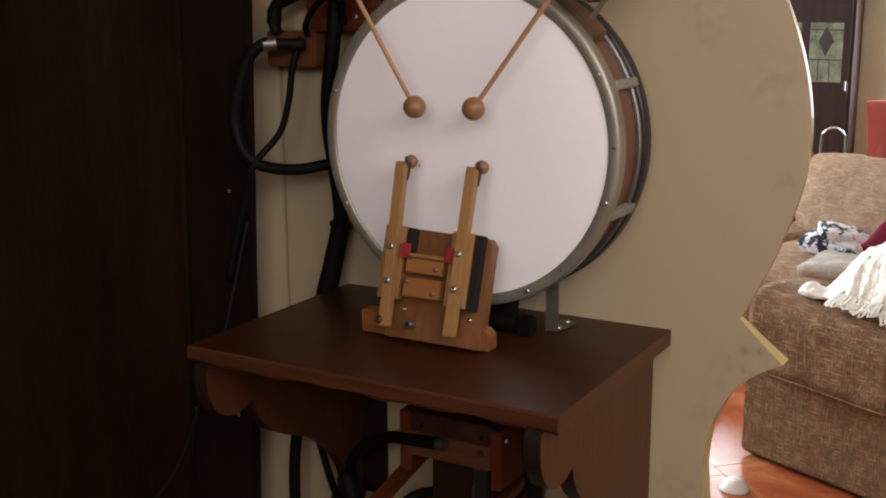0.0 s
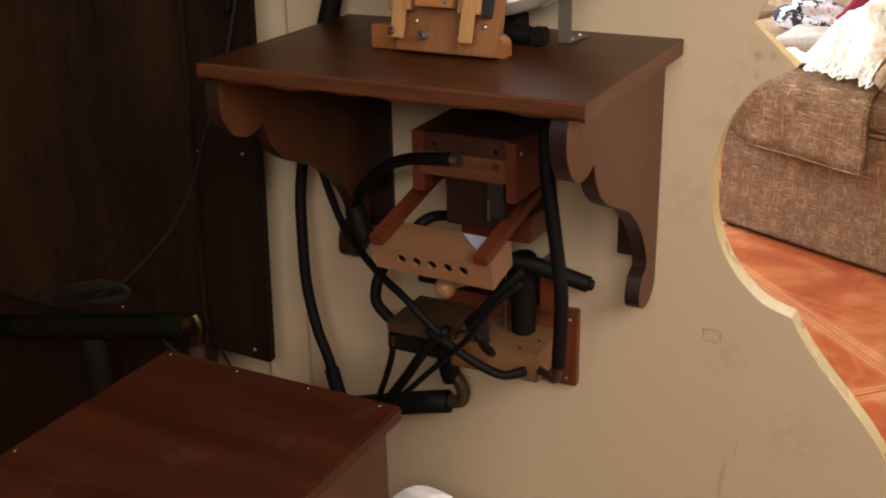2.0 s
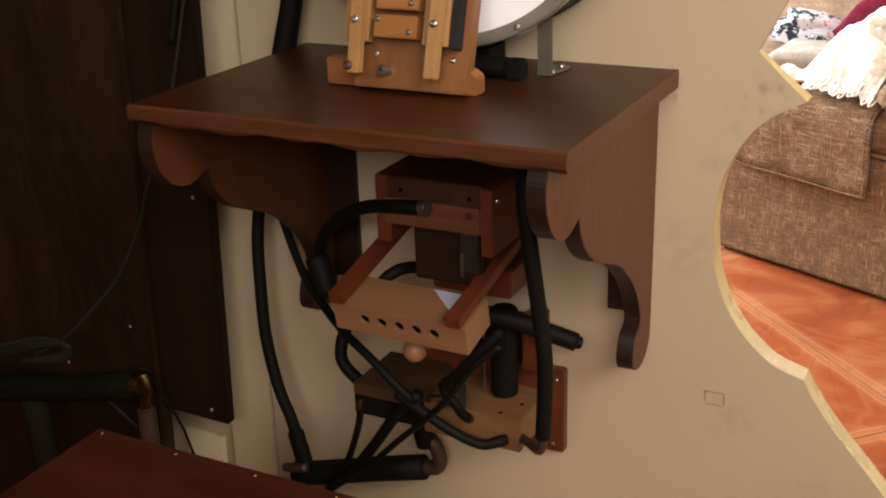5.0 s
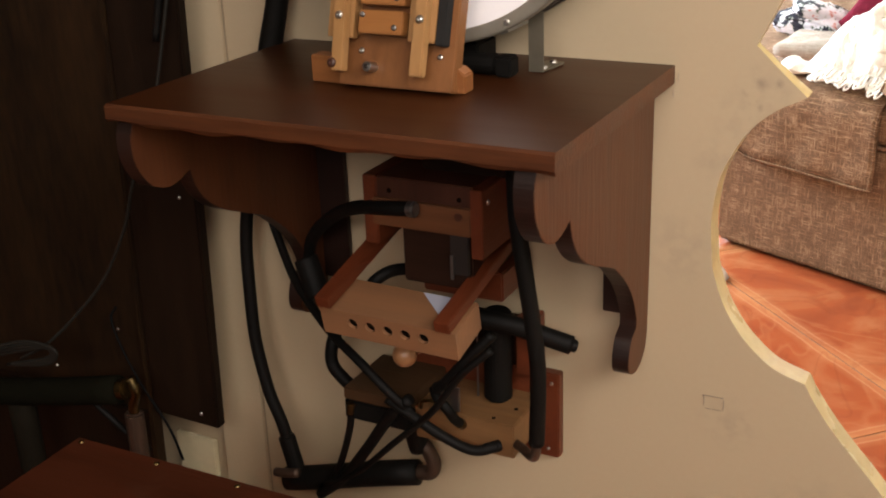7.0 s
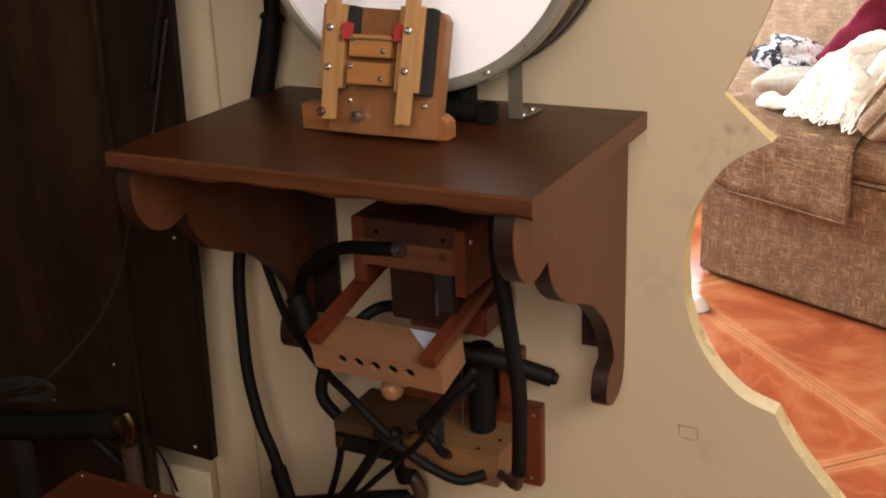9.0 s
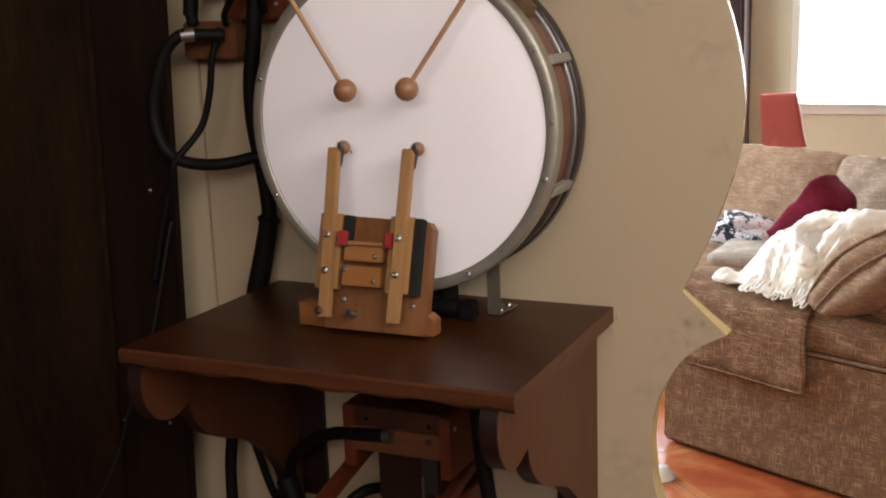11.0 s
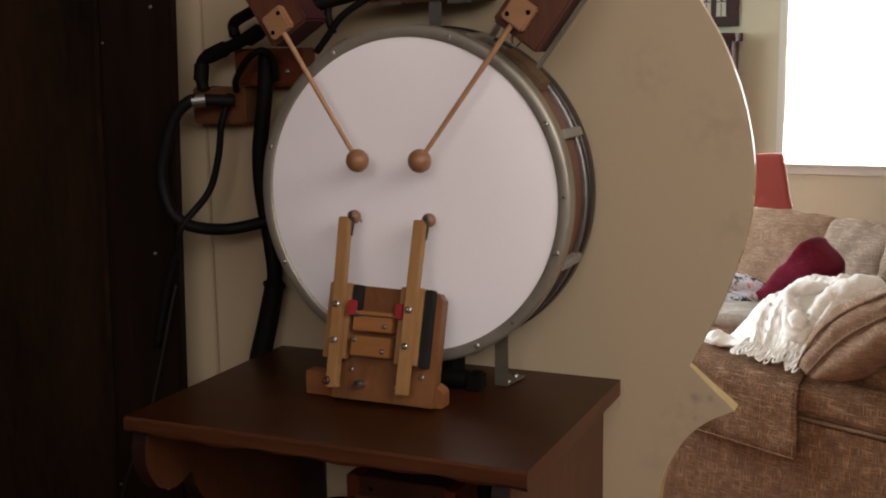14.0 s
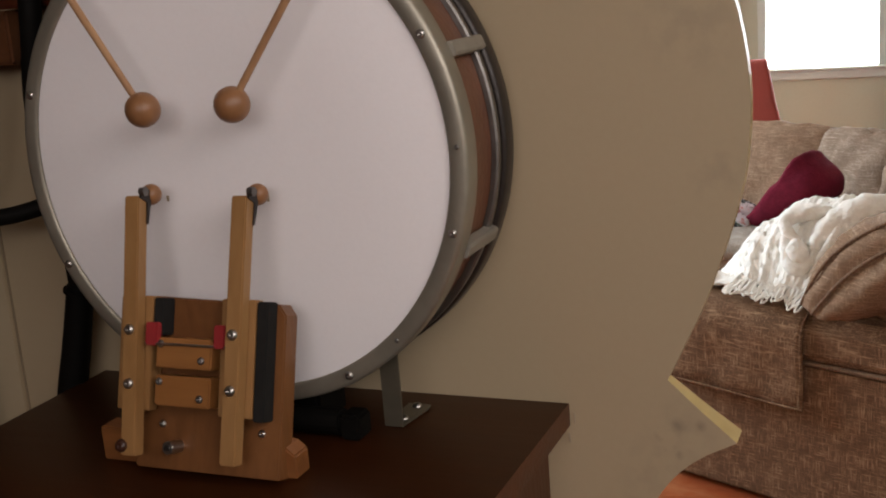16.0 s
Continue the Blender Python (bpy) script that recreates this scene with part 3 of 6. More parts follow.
# ---- shelf and drum ----
def wall_shelf():
    s = thing("wall_shelf", "dark-stained wooden wall shelf with scroll-cut brackets under the drum", "shelf", (0.19, -0.001, 0.98))
    inv = Matrix.Translation((-0.19, 0.001, -0.98))
    bm = bmesh.new()
    # board with a slightly uneven, worn front edge
    n = 46
    rows = []
    for i in range(n + 1):
        x = -0.041 + 0.465 * i / n
        dip = 0.0012 * math.sin(i * 0.9) + 0.0010 * math.sin(i * 0.37 + 1.0)
        rows.append([bm.verts.new(inv @ Vector(p)) for p in ((x, -0.001, 1.0), (x, -0.326, 1.0), (x, -0.3288, 0.9975), (x, -0.3292, 0.985 + dip * 0.3), (x, -0.3265, 0.9815 + dip), (x, -0.001, 0.981))])
    for a, b in zip(rows, rows[1:]):
        for k in range(6):
            bm.faces.new((a[k], a[(k + 1) % 6], b[(k + 1) % 6], b[k])).material_index = 1 if k in (1, 2, 3) else 0
    bm.faces.new(rows[0][::-1]).material_index = 1
    bm.faces.new(rows[-1]).material_index = 1
    part("board", bm, (SHELF, SHELFEDGE), s)
    prof = [(-0.318, 0.9805), (-0.3235, 0.965), (-0.3225, 0.944), (-0.315, 0.927), (-0.304, 0.914), (-0.292, 0.907), (-0.277, 0.903), (-0.262, 0.9045), (-0.243, 0.911), (-0.237, 0.892), (-0.222, 0.871),
            (-0.198, 0.853), (-0.166, 0.838), (-0.124, 0.820), (-0.101, 0.804), (-0.074, 0.780), (-0.055, 0.755), (-0.044, 0.732), (-0.043, 0.719), (-0.058, 0.711), (-0.065, 0.697), (-0.067, 0.682),
            (-0.061, 0.671), (-0.046, 0.664), (-0.032, 0.664), (-0.016, 0.671), (-0.004, 0.690), (-0.002, 0.730), (-0.002, 0.9805)]
    # rounded between its three sharp corners
    prof = [(v.y, v.z) for run in (prof[:9], prof[8:19], prof[18:28]) for v in glide([(0, y, z) for y, z in run], 4)[:-1]] + prof[27:]
    for x in (0.385, -0.037):
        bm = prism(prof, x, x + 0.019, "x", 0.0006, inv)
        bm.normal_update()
        # every face off the two broad sides takes the darker wood
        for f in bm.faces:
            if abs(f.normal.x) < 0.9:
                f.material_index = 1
        part("bracket", bm, (SHELFZ, DARKEDGE), s)
    part("cleat", box(0.362, 0.3848, -0.034, -0.002, 0.728, 0.9805, 0.001, inv), DARKEDGE, s)
    part("cleat", box(-0.0178, 0.021, -0.010, -0.002, 0.70, 0.9805, 0.001, inv), DARKEDGE, s)
    return s


wall_shelf()
DC = (0.2060, 1.2235)     # the drum's middle: x and z
R_OUT = 0.1925


def rim(angle, r, y):
    """A point on the drum, by degrees clockwise from the top as one faces the head."""
    return Vector((DC[0] + r * math.sin(radians(angle)), y, DC[1] + r * math.cos(radians(angle))))


def drum():
    base = Vector((DC[0], -0.085, 1.02))
    d = thing("drum", "white-headed wooden drum with worn nickel hoops standing on the shelf", "drum", base)
    inv = Matrix.Translation(-base)
    m = inv @ Matrix.Translation((DC[0], 0, DC[1])) @ pose(0, 0, 0, 90)   # the lathe's z points to -y
    part("shell", lathe([(0.1845, 0.018), (0.1845, 0.108), (0.179, 0.108), (0.179, 0.018)], 96, m), SHELL, d, smooth=False)
    part("head", lathe([(0.0005, 0.1170), (0.10, 0.1170), (0.1775, 0.1170), (0.1810, 0.1160), (0.1835, 0.1125), (0.1835, 0.109), (0.0005, 0.109)], 96, m, closed=False), HEAD, d, "coated white drum head", smooth=True)
    part("hoop", lathe([(0.1786, 0.1172), (0.1788, 0.1184), (0.1797, 0.1192), (0.1815, 0.1197), (0.1855, 0.1199), (0.1895, 0.1196), (R_OUT - 0.0012, 0.1188), (R_OUT - 0.0002, 0.1172), (R_OUT, 0.1150), (R_OUT, 0.1005), (R_OUT - 0.0012, 0.0985), (0.1880, 0.0985), (0.1876, 0.1165)], 128, m),
         HOOP, d, "dull nickel front hoop", smooth=True)
    part("hoop", lathe([(0.1848, 0.0505), (0.1885, 0.0505), (0.1902, 0.0495), (0.1902, 0.0445), (0.1885, 0.0435), (0.1848, 0.0435)], 96, m), DULL, d, "dull steel inner ring", smooth=False)
    part("hoop", lathe([(0.1848, 0.037), (0.1905, 0.037), (0.1918, 0.034), (0.1918, 0.020), (0.1905, 0.017), (0.1848, 0.017)], 96, m), BLACKHOOP, d, "black rear hoop", smooth=True)
    for a in (68, 112, 158, 202, 248, 292, 336, 22):
        # a flat clip from hoop to hoop, with its screw on the front hoop
        turn = Matrix.Translation(rim(a, 0, 0)) @ pose(0, 0, 0, 0, a, 0)
        c = part("clip", prism([(-0.0055, 0.1855), (0.0055, 0.1855), (0.0055, 0.1940), (0.0035, 0.1952), (-0.0035, 0.1952), (-0.0055, 0.1940)], -0.1005, -0.040, "y", 0.0007, inv @ turn), CLIPMETAL, d)
        screw(d, inv @ rim(a - 5, 0.1856, -0.1198), (0, -1, 0), 0.0034, HOOP if a in (22, 336) else None)
    for a in (88, 137):
        screw(d, inv @ rim(a, 0.1856, -0.1198), (0, -1, 0), 0.0020, DULL, "rivet")
    for a in (42, -33):
        # wooden packing wedged between the hoops under each mallet
        turn = Matrix.Translation(rim(a, 0, 0)) @ pose(0, 0, 0, 0, a, 0)
        part("packing", prism([(-0.036, 0.1830), (0.030, 0.1850), (0.027, 0.1965), (0.0, 0.1990), (-0.030, 0.1945)], -0.0975, -0.062, "y", 0.001, inv @ turn), WEDGE, d, "brown wooden packing block")
    for x, z in ((0.1455, 1.1935), (0.2355, 1.1935)):
        part("strike_mark", box(x - 0.0011, x + 0.0011, -0.11725, -0.1166, z - 0.0022, z + 0.0022, 0, inv), SMEAR, d, "faint dark strike mark")
    # steel foot strap, an added block in the shade below, and the rubber roll
    part("foot", prism([(-0.0775, 1.0008), (-0.0300, 1.0008), (-0.0300, 1.0024), (-0.0745, 1.0026), (-0.0758, 1.0045), (-0.0758, 1.0620), (-0.0775, 1.0620)], 0.2945, 0.3110, "x", 0.0003, inv), FOOTMETAL, d, "dim steel foot bracket")
    part("foot_plate", prism([(0.3112, -0.070), (0.3160, -0.040), (0.3150, -0.031), (0.3112, -0.030)], 1.0008, 1.0024, "z", 0.0003, inv), FOOTMETAL, d)
    for x, y in ((0.3055, -0.0640), (0.3050, -0.0365)):
        screw(d, inv @ Vector((x, y, 1.0026)), (0, 0, 1), 0.0042)
    part("rest", box(0.165, 0.245, -0.092, -0.045, 1.0008, 1.0300, 0.003, inv), RUBBER, d, "black support block added in the shade under the drum")
    part("rest_roll", rod(inv @ Vector((0.150, -0.1010, 1.0118)), inv @ Vector((0.272, -0.1010, 1.0118)), 0.0108, w=0.002), RUBBER, d)
    part("rest_end", box(0.2722, 0.2900, -0.1120, -0.0900, 1.0008, 1.0215, 0.0025, inv), RUBBER, d)
    return d


drum()


# ---- the lower beater unit on the shelf ----
def beater_unit():
    lean = 17.0
    o = Vector((0.195, -0.18, 1.0005))
    b = thing("beater_unit", "varnished wooden twin beater unit leaning against the drum head", "drum beater", o)
    m = Matrix.Translation((0.005, -0.045, 0.0)) @ pose(0, 0, 0, -lean)     # x: along the wall, y: back, z: up along the levers
    part("base", prism([(-0.092, 0.0), (0.0795, 0.0), (0.0795, 0.0180), (0.0725, 0.0235), (0.0500, 0.0275), (0.0420, 0.0140), (-0.0600, 0.0125), (-0.0650, 0.0265), (-0.0900, 0.0275), (-0.092, 0.0255)], -0.0035, 0.016, "y", 0.0012), CHERRY, b, "orange-brown varnished base board")
    part("back_plate", prism([(-0.058, 0.0120), (0.0670, 0.0120), (0.0670, 0.130), (0.0610, 0.1375), (-0.058, 0.1405)], 0.0265, 0.044, "y", 0.0012, m), PLATE, b, "brown backing plate")
    for u, top in ((-0.0475, 0.1405), (0.041, 0.1405)):
        part("bed", box(u - 0.0185, u + 0.0100, 0.0115, 0.0225, 0.056, top, 0.0008, m), MAPLE, b)
        part("felt", box(u + 0.0105, u + 0.0195, 0.0120, 0.0262, 0.054 if u > 0 else 0.112, top - 0.001, 0.001, m), FELTGREY, b, "dark grey felt strip")
        part("spacer", box(u - 0.0150, u + 0.0100, 0.0228, 0.0262, 0.060, top - 0.004, 0.0008, m), MAPLE, b)
    for u, v in ((-0.033, 0.113), (0.026, 0.113)):
        part("damper", box(u - 0.0050, u + 0.0050, 0.004, 0.0112, v - 0.0085, v + 0.0085, 0.001, m), REDFELT, b, "red felt damper")
    part("pin", rod(m @ Vector((-0.038, 0.0055, 0.1060)), m @ Vector((0.031, 0.0055, 0.1060)), 0.0009), CHROME, b, "thin bright steel wire")
    for v0, v1 in ((0.0885, 0.1105), (0.0610, 0.0830)):
        part("cross_block", box(-0.0305, 0.0175, 0.0080, 0.0262, v0, v1, 0.0012, m), MAPLEX, b)
        for u, v in ((-0.0265, v1 - 0.0045), (0.0090, v0 + 0.0065)):
            screw(b, m @ Vector((u, 0.0079, v)), m.to_3x3() @ Vector((0, -1, 0)), 0.0030, DULL)
    for u, tilt in ((-0.0530, -2.2), (0.0375, 0.2)):
        t = m @ pose(u + 0.0075, 0, 0.0235, 0, tilt, 0) if u < 0 else m @ pose(u + 0.002, 0, 0.0235, 0, tilt, 0)
        part("lever", box(-0.0064, 0.0064, 0.0, 0.0112, 0.0, 0.1905, 0.0010, t), MAPLE, b)
        for v in (0.092, 0.0525):
            screw(b, t @ Vector((0.0, -0.0002, v)), m.to_3x3() @ Vector((0, -1, 0)), 0.0042)
        part("clip", prism([(0.0005, 0.196), (0.0115, 0.196), (0.0135, 0.188), (0.0105, 0.170), (0.009, 0.170), (0.009, 0.186), (0.0005, 0.189)], 0.0066, 0.0078, "x", 0, t), BLACKHOOP, b)
        part("rivet", rod(t @ Vector((0.0060, 0.003, 0.1935)), t @ Vector((0.0105, 0.003, 0.1935)), 0.0034), DULL, b)
        part("bead", ball(t @ Vector((0.0040, 0.018, 0.1930)), 0.0080), BEAD, b, "turned wooden striking bead", smooth=True)
    screw(b, m @ Vector((-0.0510, -0.0006, 0.0305)), m.to_3x3() @ Vector((0, -1, 0)), 0.0050, MAHOG, "plug")
    part("bolt", rod(m @ Vector((-0.0195, 0.012, 0.0300)), m @ Vector((-0.0195, 0.036, 0.0300)), 0.0048, w=0.0005), CHROME, b)
    part("bolt", rod(m @ Vector((-0.0195, 0.0105, 0.0300)), m @ Vector((-0.0195, 0.012, 0.0300)), 0.0022), BLACKHOOP, b)
    for u, v in ((-0.0345, 0.0455), (0.0225, 0.0300), (0.0515, 0.0445)):
        screw(b, m @ Vector((u, 0.0262, v)), m.to_3x3() @ Vector((0, -1, 0)), 0.0030)
    return b


beater_unit()


# ---- the two upper mallets ----
def mallet_unit(name, label, tip, grip, size, shift):
    """A box-shaped action with its mallet: tip is the bead, grip the place where the stick enters."""
    tip, grip = Vector(tip), Vector(grip)
    d = (grip - tip).normalized()
    side = Vector((d.z, 0, -d.x))
    u = thing(name, label, "mallet", grip, "drum mallets")
    fr = Matrix((side.to_4d(), Vector((0, 1, 0, 0)), d.to_4d(), (0, 0, 0, 1))).transposed()
    fr[3][3] = 1.0
    w, dep, ln = size
    sx, y0, sz = shift
    bm = box(sx - w / 2, sx + w / 2, y0, y0 + dep, sz, sz + ln, 0.0025, fr)
    bmesh.ops.recalc_face_normals(bm, faces=bm.faces)
    for f in bm.faces:
        # wooden front, leather-covered sides
        f.material_index = 0 if f.normal.y < -0.5 else 1
    part("action_box", bm, (ACTIONWOOD, BELLOWS), u, "red-brown wooden action box with maroon leather sides")
    part("plate", box(-0.0145, 0.0145, y0 - 0.012, y0 - 0.0003, -0.002, 0.027, 0.002, fr), CLAMP, u, "pale wooden clamp plate")
    for x, z in ((-0.009, 0.005), (0.009, 0.019)):
        part("bore", rod(fr @ Vector((x, y0 - 0.0124, z)), fr @ Vector((x, y0 - 0.011, z)), 0.0026), HOLE, u)
    ln2 = (grip - tip).length
    part("stick", rod(fr @ Vector((0, y0 - 0.006, 0.002)), fr @ Vector((0, 0.0, -ln2 + 0.008)), 0.0031, 0.0026), STICK, u)
    part("bead", ball(fr @ Vector((0, 0, -ln2)), 0.0130), BEAD, u, "turned wooden mallet bead", smooth=True)
    return u, fr


ml, FL_ = mallet_unit("mallet", "red-brown wooden mallet action reaching down over the drum head", (0.1645, -0.158, 1.2675), (0.0705, -0.150, 1.410), (0.056, 0.052, 0.088), (0.002, 0.006, -0.004))
mr_, FR_ = mallet_unit("mallet", "red-brown wooden mallet action with a steel strap above the drum", (0.2405, -0.158, 1.2690), (0.3460, -0.150, 1.4135), (0.060, 0.050, 0.098), (0.007, 0.006, -0.012))
part("strap", box(0.0385, 0.0425, 0.028, 0.036, -0.028, 0.066, 0.0006, FR_), FOOTMETAL, mr_, "steel hanging strap")
part("strap", box(-0.0215, -0.0195, 0.020, 0.038, -0.030, 0.020, 0.0004, FR_), DULL, mr_)
for z in (0.028, 0.055):
    screw(ml, FL_ @ Vector((0.0301, 0.029, z)), FL_.to_3x3() @ Vector((1, 0, 0)), 0.0035, DULL)
part("spring", tube([FR_ @ Vector(p) for p in ((-0.022, 0.016, 0.05), (-0.030, 0.014, 0.055), (-0.032, 0.014, 0.062), (-0.024, 0.016, 0.066))], 0.0012, 6, 6), DULL, mr_)
part("loop", tube([FR_ @ Vector(p) for p in ((0.0, 0.02, -0.012), (0.006, 0.02, -0.022), (0.012, 0.02, -0.020), (0.012, 0.02, -0.010))], 0.0012, 6, 6), DULL, mr_)


# ---- blocks and hoses round the drum ----
def hose(points, r, label, mat=None, n=8, name="hose", r2=None, ends=()):
    """One hose as a thing: its tube, and the sleeves or ferrules at its ends as parts."""
    mat = mat or RUBBER
    at = Vector(points[0])
    h = thing(name, label, name, at, {"hose": "black hoses of the drum action", "cable": "loose cables", "pipe": "pipes beside the case"}.get(name, ""))
    part("tube", tube([Vector(p) - at for p in points], r, n, 14, r2), mat, h, smooth=True)
    for a, b, rr, mm in ends:
        part("ferrule", rod(Vector(a) - at, Vector(b) - at, rr, w=rr * 0.2), mm, h, smooth=False)
    return h


def wall_block(name, label, x0, x1, y0, y1, z0, z1, mat, screws=()):
    at = Vector(((x0 + x1) / 2, y1, (z0 + z1) / 2))
    b = thing(name, label, "wooden block", at)
    inv = Matrix.Translation(-at)
    part("body", box(x0, x1, y0, y1, z0, z1, 0.0025, inv), mat, b)
    for x, z in screws:
        screw(b, inv @ Vector((x, y0, z)), (0, -1, 0), 0.0035)
    return b


wall_block("valve_block", "red-brown wooden valve block screwed to the wall", -0.074, 0.026, -0.036, -0.001, 1.346, 1.393, REDARM, ((-0.055, 1.378), (0.004, 1.364)))
wall_block("valve_block", "small reddish wooden hose block on the wall", -0.138, -0.058, -0.040, -0.001, 1.298, 1.345, MANIFOLD)
mf = wall_block("manifold", "long brown wooden manifold above the drum", 0.134, 0.274, -0.066, -0.001, 1.4430, 1.500, MANIFOLD, ((0.2150, 1.4560),))
_i = Matrix.Translation(-mf.matrix_world.translation)
part("top_board", box(0.127, 0.268, -0.072, -0.012, 1.5003, 1.520, 0.002, _i), MAPLEX, mf, "pale maple top board")
part("strap", box(0.2095, 0.2245, -0.058, -0.0555, 1.405, 1.4427, 0.0004, _i), DULL, mf, "steel strap down to the drum")
for _x in (0.152, 0.236):
    part("lug", box(_x, _x + 0.026, -0.0665, -0.055, 1.4395, 1.4428, 0.0004, _i), DULL, mf)

hose([(-0.064, -0.052, 1.328), (-0.097, -0.075, 1.330), (-0.109, -0.085, 1.329), (-0.126, -0.091, 1.313), (-0.140, -0.095, 1.280), (-0.151, -0.096, 1.236), (-0.144, -0.094, 1.195), (-0.128, -0.087, 1.175), (-0.102, -0.078, 1.167),
      (-0.066, -0.068, 1.167), (-0.032, -0.050, 1.174), (0.001, -0.034, 1.179)], 0.0078, "thick black rubber hose looping beside the drum", ends=(((-0.093, -0.073, 1.3305), (-0.109, -0.085, 1.329), 0.0084, DULL),))
hose([(-0.072, -0.050, 1.337), (-0.083, -0.056, 1.300), (-0.091, -0.056, 1.256), (-0.104, -0.062, 1.212), (-0.126, -0.092, 1.171), (-0.140, -0.088, 1.138), (-0.162, -0.084, 1.084), (-0.183, -0.084, 1.005)],
     0.0045, "thin black rubber tube hanging down the wall")
hose([(-0.114, -0.048, 1.342), (-0.115, -0.050, 1.362), (-0.107, -0.050, 1.382), (-0.063, -0.050, 1.398), (-0.014, -0.060, 1.415), (0.023, -0.080, 1.425)], 0.0080, "black rubber hose with elbow joints on the wall",
     ends=(((-0.116, -0.05, 1.352), (-0.113, -0.05, 1.376), 0.0098, RUBBER), ((-0.105, -0.05, 1.383), (-0.075, -0.05, 1.394), 0.0098, RUBBER), ((-0.040, -0.055, 1.404), (-0.018, -0.059, 1.414), 0.0098, RUBBER)))
hose([(-0.060, -0.052, 1.408), (-0.062, -0.050, 1.424), (-0.034, -0.060, 1.435), (0.005, -0.085, 1.444)], 0.0072, "short black rubber hose into the mallet action")
hose([(-0.061, -0.052, 1.341), (-0.052, -0.066, 1.355), (-0.028, -0.076, 1.379), (-0.007, -0.076, 1.390), (0.001, -0.064, 1.380), (-0.004, -0.050, 1.355)], 0.0042, "thin black rubber tube arching between valve blocks")
hose([(-0.015, -0.052, 1.386), (-0.022, -0.050, 1.330), (-0.034, -0.046, 1.270), (-0.037, -0.042, 1.218), (-0.032, -0.036, 1.158), (-0.028, -0.034, 1.113), (-0.030, -0.032, 1.083)], 0.0098, "thick black hose running down behind the drum")
hose([(-0.029, -0.032, 1.092), (-0.042, -0.033, 1.038), (-0.056, -0.034, 0.985), (-0.064, -0.034, 0.93)], 0.0125, "wide black sleeved hose passing behind the shelf", r2=0.0155, ends=(((-0.029, -0.032, 1.094), (-0.031, -0.032, 1.085), 0.0150, RUBBER),))
hose([(0.055, -0.095, 1.468), (0.087, -0.082, 1.469), (0.120, -0.078, 1.471), (0.143, -0.080, 1.482), (0.168, -0.073, 1.488)], 0.0080, "black rubber hose into the manifold", ends=(((0.146, -0.0795, 1.4825), (0.163, -0.0745, 1.487), 0.0088, COPPER),))
hose([(0.075, -0.098, 1.440), (0.120, -0.088, 1.451), (0.163, -0.084, 1.460), (0.193, -0.080, 1.474), (0.222, -0.073, 1.486)], 0.0088, "thick black hose crossing to the manifold", ends=(((0.205, -0.0775, 1.4795), (0.220, -0.0735, 1.4855), 0.0096, BRASS),))
hose([(0.106, -0.090, 1.460), (0.096, -0.092, 1.433), (0.101, -0.090, 1.408)], 0.0045, "short thin black tube behind the mallet")
hose([(0.150, -0.088, 1.449), (0.115, -0.092, 1.428), (0.093, -0.092, 1.403), (0.079, -0.092, 1.387)], 0.0042, "thin black tube slanting down behind the mallet")
hose([(0.028, -0.120, 1.493), (0.046, -0.120, 1.499), (0.070, -0.112, 1.512), (0.10, -0.10, 1.53)], 0.0065, "black rubber hose from the mallet action's top")
hose([(0.165, -0.055, 1.535), (0.143, -0.080, 1.512), (0.139, -0.084, 1.494), (0.148, -0.082, 1.484)], 0.0045, "thin black tube bending over the manifold")
hose([(0.280, -0.060, 1.458), (0.301, -0.088, 1.457), (0.334, -0.112, 1.458)], 0.0082, "short black rubber hose joining manifold and mallet")
hose([(0.396, -0.120, 1.474), (0.402, -0.120, 1.489), (0.414, -0.120, 1.492), (0.424, -0.120, 1.480), (0.418, -0.120, 1.461)], 0.0062, "black rubber tube looped at the mallet's upper end")


